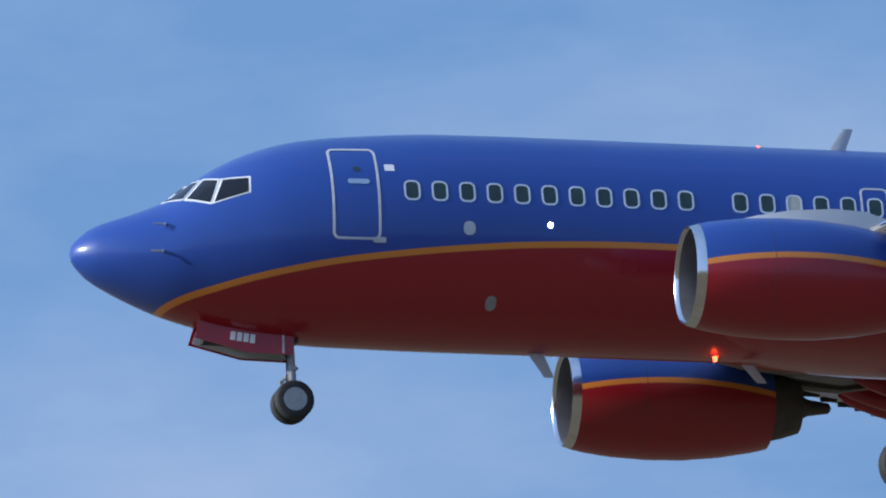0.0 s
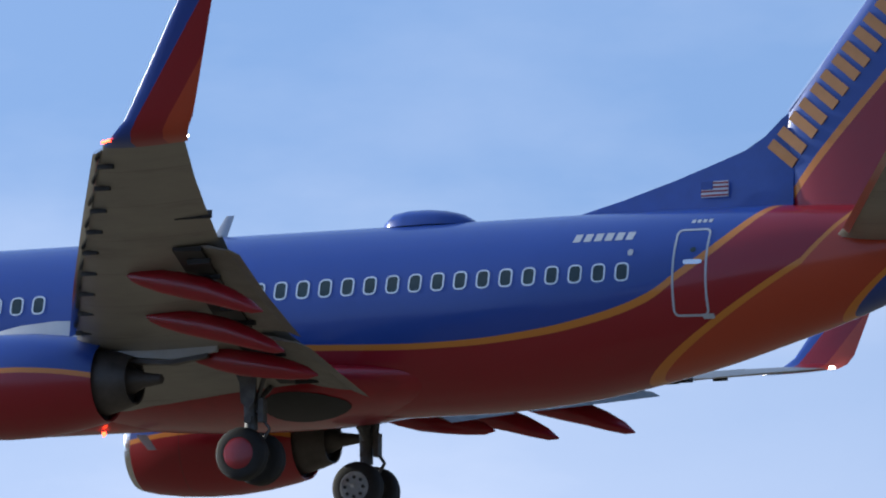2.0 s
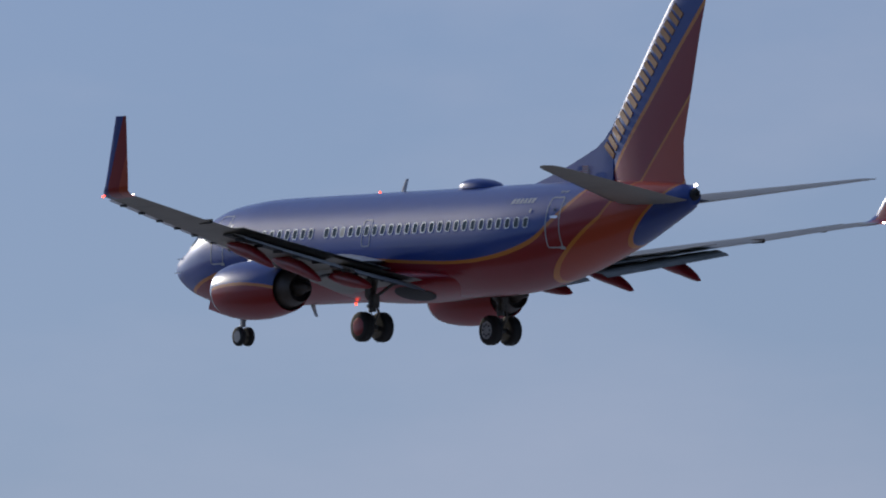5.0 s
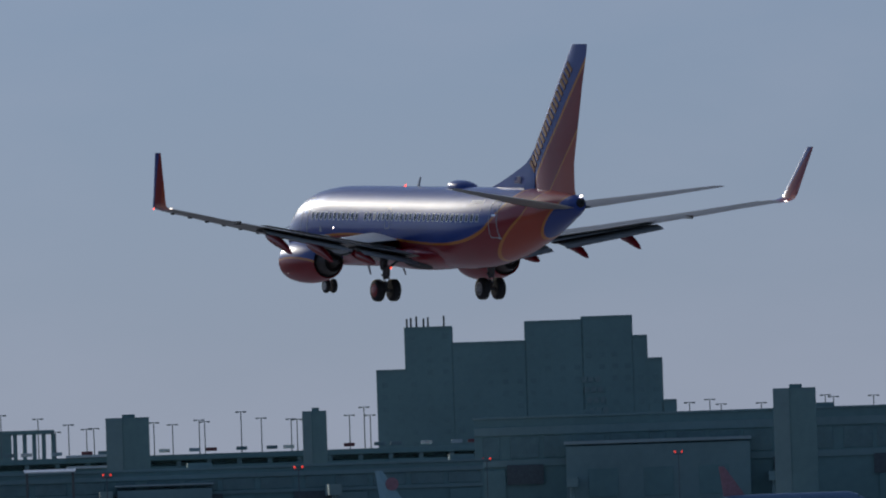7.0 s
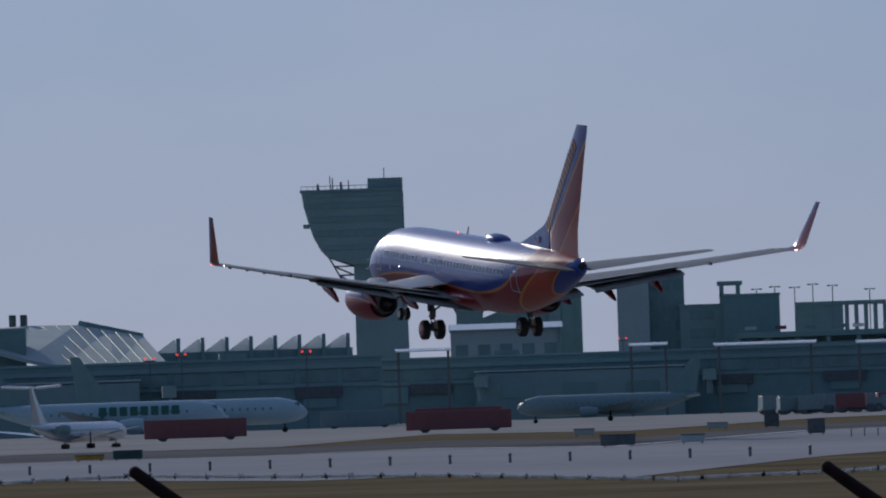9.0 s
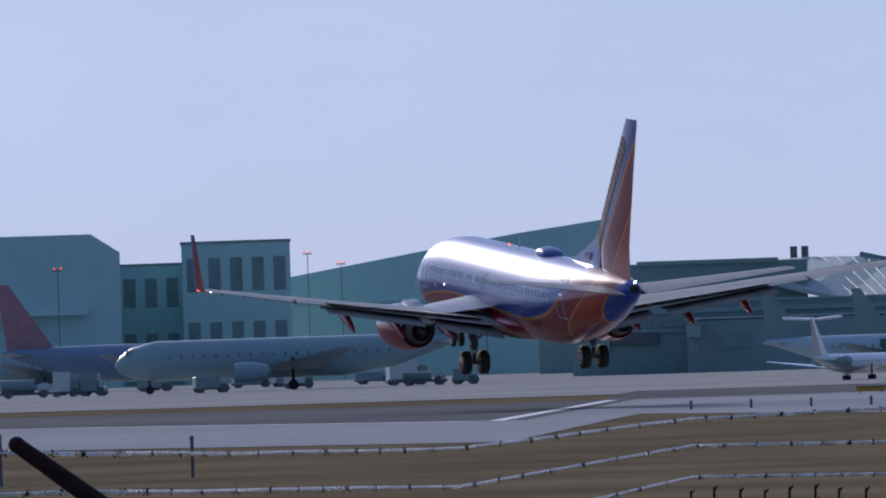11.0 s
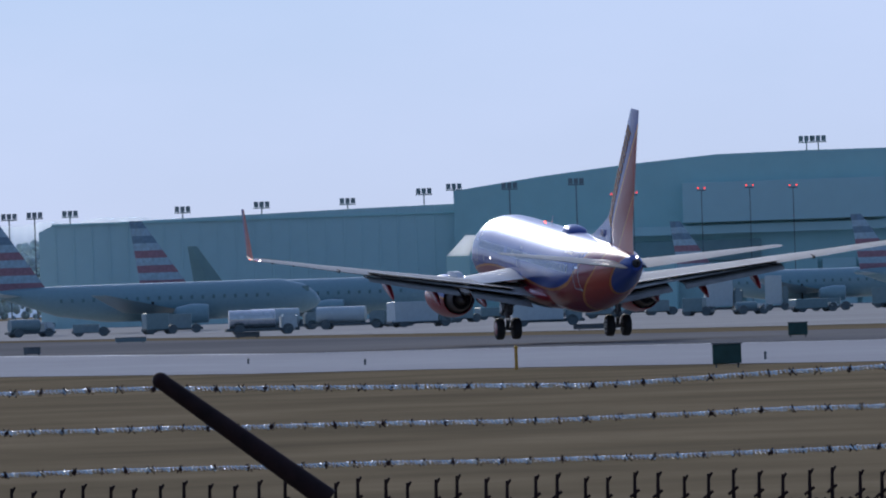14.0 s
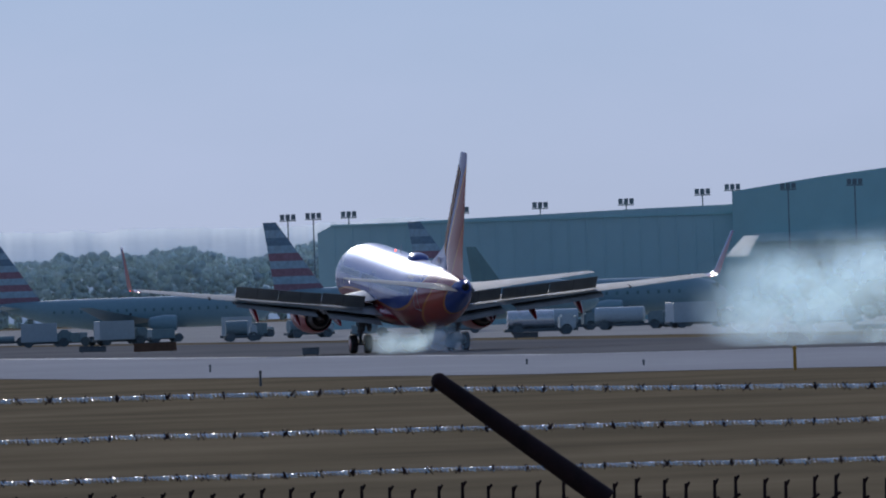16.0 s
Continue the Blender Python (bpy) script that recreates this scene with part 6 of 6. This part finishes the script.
def build_woods(far, high, count, material, seed, label):
    rnd = random.Random(seed)
    pts, fcs = [], []
    for k in range(count):
        az = rnd.uniform(2.0, 9.2)
        x, y = far_point(az, far + rnd.uniform(-80, 80))
        r = rnd.uniform(0.6, 1.7) * far / 3500
        hgt = high * (1 + .16 * noise.noise(Vector((az * 2.2, seed, 0))) + .10 * noise.noise(Vector((az * 14, 3, 0)))) * rnd.random() ** .7
        lump = ball * r * (1 + .18 * np.sin(ball[:, [1, 2, 0]] * 5 + k))
        fcs.append(ball_faces + len(pts) * len(ball))
        pts.append(lump + np.array((x, y, hgt)))
    me = bpy.data.meshes.new("woods")
    me.from_pydata(np.concatenate(pts).tolist(), [], np.concatenate(fcs).tolist())
    me.materials.append(material)
    me.polygons.foreach_set("use_smooth", [True] * len(me.polygons))
    tagged(new("woods", me), label, "woods", kind="stuff")


build_woods(3500, 25, 9500, M_LEAF, 5, "line of distant woods painted blue-grey as haze")


def build_ridge():
    """A low wooded hill on the skyline, its crown line uneven."""
    bm = bmesh.new()
    rows = []
    for d, q in ((4300, 0.0), (4380, .55), (4450, .85), (4500, 1.0), (4600, .9), (4750, 0.0)):
        row = []
        for i in range(900):
            az = 1.5 + 8.2 * i / 899
            h = 44 + 3.0 * noise.noise(Vector((az * 1.3, 0, 0))) + 1.4 * noise.noise(Vector((az * 6, 0, 0))) + .35 * noise.noise(Vector((az * 25, 0, 5)))
            row.append(Vector((*far_point(az, d), h * q)))
        rows.append(row)
    loft(bm, rows, False, False, closed=False)
    tagged(obj("backdrop_ridge", bm, M_LEAFFAR), "wooded ridge painted pale as haze", "hill", kind="structure")


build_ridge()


# ---------------------------------------------------------------- airfield furniture
def build_sign(az, d, w, hgt, mat, label="dark green airfield sign box on short legs"):
    s = empty("airfield_sign", facing(az, d), label=label, category="sign")
    box_part("panel", 0, 0, hgt * .5 + .12, w, .25, hgt, mat, s)
    box_part("top_rim", 0, 0, hgt + .14, w + .06, .3, .05, M_POST, s)
    for k in (-.38, .38):
        box_part("leg", k * w, 0, .08, .06, .1, .16, M_POST, s)


for row in ((12.471, 304, .92, .62, M_SIGN), (8.307, 536, .95, .36, M_POST), (12.901, 470, .95, .6, M_SIGN), (7.375, 672, 3.0, .6, M_RUST), (23.342, 520, .95, .75, M_POST), (23.076, 640, 1.0, .85, M_POST), (24.737, 623, 1.9, .6, M_RUST), (19.21, 487, 1.5, .4, M_SIGN), (18.98, 488, 1.5, .22, M_YELLOW), (22.15, 461, 1.7, .5, M_POST), (26.2, 620, 2.8, .42, M_POST), (22.75, 640, 1.4, .35, M_TRUCK[0]), (21.95, 600, 1.3, .35, M_TRUCK[0]), (22.6, 470, 1.2, .35, M_TRUCK[0]), (7.0, 700, 2.0, .4, M_POST), (9.6, 700, 1.8, .35, M_POST), (11.7, 640, 3.2, .3, M_POST), (8.9, 680, 2.2, .3, M_TRUCK[3])):
    build_sign(*row)


def build_marker(az, d, hgt, mat, label, r=.04):
    m = empty("marker_post", facing(az, d), label=label, category="post")
    bm = bmesh.new()
    add_tube(bm, (0, 0, 0), (0, 0, hgt), r, r * .9, n=8)
    part("post", bm, mat, m)
    bm = bmesh.new()
    bmesh.ops.create_uvsphere(bm, u_segments=8, v_segments=6, radius=r * 1.25, matrix=Matrix.Translation((0, 0, hgt)))
    part("cap", bm, mat, m)


build_marker(11.207, 324, .75, M_YELLOW, "yellow marker post in the grass", .06)
for k in range(16):
    build_marker(17.9 + k * 0.36, 400 - k * 2.5, .33, M_POST, "small dark edge light on a short stem", .06)
for k in range(5):
    build_marker(23.55 + k * 0.08, 490, .4, M_POST, "small dark edge light on a short stem", .03)
for az, d, hg in ((8.0, 330, .5), (13.75, 210, 1.1), (14.9, 215, .9), (7.7, 420, .3), (12.7, 330, .25), (10.3, 370, .2), (9.6, 400, .2)):
    build_marker(az, d, hg, M_POST, "thin dark stake in the grass", .045)

# ---------------------------------------------------------------- fence
# bright and dark colour noise along the wire paints its sparkle
M_WIRE = plain("glint_speckled_wire", (1.0, 0.94, 0.85), 0.27, 1.0, vary=0.4, scale=26)
M_FENCE = plain("dark_fence_steel", (0.020, 0.007, 0.008), 0.95, 0.0, scale=12, vary=0.5)


def build_fence():
    f = empty("fence", label="chain-link fence topped with three barbed wires on slanted arms", category="fence")
    arms = (4.28, 9.07, 13.85, 19.25, 23.4, 28.1)
    bend = lambda az: min(1.0, max(0.0, (az - 14.5) / 3.5))

    # how far each line lies below the level of the eye, along the fence
    lines = (
        ((3.5, .475), (6.4, .477), (9.07, .488), (11.6, .55), (13.85, .482), (15.1, .53), (16.5, .55), (17.9, .41), (19.25, .385), (20.2, .42), (21.1, .44), (22.5, .51), (23.4, .49), (25, .456), (27.2, .43), (30, .45)),
        ((3.5, .71), (9.07, .727), (11.5, .755), (13.6, .725), (15.1, .752), (16.5, .775), (17.9, .575), (19.6, .593), (20.2, .617), (21.6, .697), (22.9, .76), (25, .74), (30, .72)),
        ((3.5, .966), (9.07, .975), (12.0, .995), (13.6, .977), (15.1, 1.007), (16.5, 1.04), (17.9, .762), (20.2, .80), (21.6, .863), (22.9, .915), (30, .95)),
        ((3.5, 1.06), (9.45, 1.068), (11.2, 1.09), (12.9, 1.105), (14.9, 1.128), (16.5, 1.15), (17.9, .835), (19.94, .861), (22.65, .938), (30, 1.0)))

    def drop(az, k):
        return HEIGHT - (38.5 + 12.5 * bend(az)) * math.tan(radians(interp(az, lines[k]))) + 0.065 * bend(az)

    def place(az, z, back=0.0):
        x, y = far_point(az, 38.5 + 12.5 * bend(az) + back)
        return Vector((x, y, z - 0.065 * bend(az)))

    for az in arms:
        bm = bmesh.new()
        tip = place(az, drop(az, 0) + (.035 if az < 15 else .02), -.22)
        foot = tip + Vector((.66 * math.cos(radians(az)), -.66 * math.sin(radians(az)), -.50))
        add_tube(bm, tip, foot, .032, .046, n=12)
        bmesh.ops.create_uvsphere(bm, u_segments=10, v_segments=8, radius=.034, matrix=Matrix.Translation(tip))
        part("arm", bm, M_FENCE, f, "dark slanted steel arm")
        bm = bmesh.new()
        add_tube(bm, foot, (foot.x, foot.y, -0.6), .046, n=12)
        part("post", bm, M_FENCE, f)
    for k in range(3):
        # a pair of twisted strands
        for s in (0, 1):
            bm = bmesh.new()
            pts = []
            n = 2100
            for i in range(n + 1):
                az = 3.5 + 26.5 * i / n
                zz = drop(az, k) + .006 * noise.noise(Vector((az * 1.3, k * 5.0, 0)))
                a = i * 1.7 + s * math.pi + .8 * noise.noise(Vector((i * .07, k, 2)))
                pts.append(place(az, zz + .0075 * math.sin(a), .0075 * math.cos(a) + (k - 1) * .09))
            loft(bm, [[p + Vector((.0045 * math.cos(t), 0, .0045 * math.sin(t))) for t in (0.3, 1.35, 2.4, 3.45, 4.5, 5.55)] for p in pts])
            part("barbed_wire", bm, M_WIRE, f, "shiny twisted barbed wire")
        for i in range(150):
            az = 3.6 + i * 0.175 + .035 * math.sin(i * 7.3 + k * 2.1)
            zz = drop(az, k) + .006 * noise.noise(Vector((az * 1.3, k * 5.0, 0)))
            c = place(az, zz, (k - 1) * .09)
            bm = bmesh.new()
            for s in (-1, 1):
                tilt = .010 * math.sin(i * 4.7 + k + s)
                add_tube(bm, c + Vector((tilt - .005 * s, 0, .017)), c + Vector((.008 * s - tilt, 0, -.015)), .0028, n=4)
            bmesh.ops.create_icosphere(bm, subdivisions=1, radius=.0085 + .0035 * math.sin(i * 2.9 + k), matrix=Matrix.Translation(c))
            part("barb", bm, M_FENCE, f)
    # chain-link mesh: slanted wires with bent spikes at the top
    bm = bmesh.new()
    n = 520
    for i in range(n):
        az = 3.5 + 26.5 * i / n
        p0 = place(az, drop(az, 3) - .11)
        for s in (-1, 1):
            q = place(az + s * 1.6, drop(az, 3) - 1.16)
            add_tube(bm, p0, q, .0035, n=3, caps=False)
    tagged(part("mesh", bm, M_FENCE, f), kind="stuff")
    bm = bmesh.new()
    for i in range(177):
        az = 3.5 + 26.5 * i / 177 + .012 * math.sin(i * 3.3)
        hi = drop(az, 3) + .012 * math.sin(i * 1.7)
        add_tube(bm, place(az, hi - .14), place(az + .004, hi), .0085, .006, n=6)
        add_tube(bm, place(az - .03, hi - .10), place(az + .03, hi - .07), .006, n=4)
        add_tube(bm, place(az + .004, hi - .02), place(az + .025, hi + .005), .005, n=4)
    tagged(part("spike", bm, M_FENCE, f), kind="stuff")
    return f


build_fence()


airliner = build_airliner()


# ---------------------------------------------------------------- tyre smoke
def smoke_paint():
    """Thin smoke, dense in the middle of a puff and fading to its rim."""
    n = Nodes("tyre_smoke")
    thin = n.add("ShaderNodeBsdfTransparent")
    lit = n.add("ShaderNodeBsdfTranslucent", Color=(0.69, 0.89, 1.0, 1))
    matt = n.add("ShaderNodeBsdfDiffuse", Color=(0.69, 0.89, 1.0, 1))
    both = n.add("ShaderNodeMixShader", Fac=0.2)
    n.put(both.inputs[1], lit.outputs[0])
    n.put(both.inputs[2], matt.outputs[0])
    gen = n.tree.nodes.new("ShaderNodeTexCoord").outputs["Generated"]
    sep = n.add("ShaderNodeSeparateXYZ", Vector=gen)
    gx = n.math("MULTIPLY", n.math("SUBTRACT", sep.outputs["X"], 0.5), 2.0)
    gz = n.math("MULTIPLY", n.math("SUBTRACT", sep.outputs["Z"], 0.5), 2.0)
    rr = n.math("ADD", n.math("MULTIPLY", gx, gx), n.math("MULTIPLY", gz, gz))
    core = n.math("SUBTRACT", 1.0, rr, clamp=True)
    core = n.math("POWER", core, 1.3)
    wisp = n.math("MULTIPLY", n.math("SUBTRACT", n.noise(0.42, 3), 0.12), 1.7, clamp=True)
    a = n.math("MULTIPLY", n.math("MULTIPLY", core, wisp), 0.46)
    mixed = n.add("ShaderNodeMixShader", Fac=a)
    n.put(mixed.inputs[1], thin.outputs[0])
    n.put(mixed.inputs[2], both.outputs[0])
    n.put(n.tree.nodes["Material Output"].inputs["Surface"], mixed.outputs[0])
    return n.mat


M_SMOKE = smoke_paint()
PUFFS = []


def build_smoke(az, d, count, wide, high, t0, t1, name, seed):
    """Soft puffs that rise from under the wheels, spread and drift."""
    rs = random.Random(seed)
    x, y = far_point(az, d)
    cloud = empty(name, Matrix.Translation((x, y, 0)), label="pale blue-white puff of tyre smoke above the runway", category="smoke")
    for k in range(count):
        bm = bmesh.new()
        r = rs.uniform(1.9, 3.1) * (1 if wide > 6 else .38)
        bmesh.ops.create_icosphere(bm, subdivisions=4, radius=r, matrix=Matrix.Diagonal((1.3, .7, .85, 1)))
        for v in bm.verts:
            v.co *= 1 + .16 * noise.noise(v.co * .7 + Vector((k * 3.1, seed, 0)))
        bmesh.ops.delete(bm, geom=[v for v in bm.verts if v.co.y > .12 * r], context="VERTS")
        p = part("puff", bm, M_SMOKE, cloud)
        p.visible_shadow = False
        u, w = (k + .5) / count * 2 - 1 + rs.uniform(-.1, .1), rs.random() ** 1.2
        a = (u * wide * .30, rs.uniform(-2, 2), .2 + w * high * .2)
        b = (u * wide * .5 + wide * .15, rs.uniform(-3, 3), .5 + w * high)
        PUFFS.append((p, t0 + rs.uniform(0, .25), a, t1, b))


build_smoke(11.3, 488, 18, 11.5, 4.2, 14.3, 16.0, "tyre_smoke", 3)
build_smoke(8.85, 540, 8, 4.5, .5, 15.5, 16.0, "tyre_smoke", 8)


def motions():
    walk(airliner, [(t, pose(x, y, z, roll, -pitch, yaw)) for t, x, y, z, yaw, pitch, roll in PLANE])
    # the wings sag once the ground carries the weight
    for wing, side in WINGS:
        root = Matrix.Translation((0, side * 1.9, -.6))
        sag = root @ Matrix.Rotation(radians(-1.7 * side), 4, "X") @ root.inverted()
        walk(wing, [(0.0, Matrix()), (14.6, Matrix()), (15.7, sag), (16.0, sag)])
    for sp, at, axis in SPOILERS:
        rest = Matrix.Translation(at)
        up = rest @ Matrix.Rotation(radians(55), 4, axis)
        walk(sp, [(0.0, rest), (14.9, rest), (15.5, up), (16.0, up)])
    for p, t0, a, t1, b in PUFFS:
        under = pose(a[0], a[1], -3.5)
        walk(p, [(0.0, under), (t0 - .15, under), (t0 + .1, pose(*a)), (t1, pose(*b)) if t1 > t0 + .2 else (t0 + .3, pose(*b))] + ([(16.0, pose(*b))] if t1 < 16 else []))


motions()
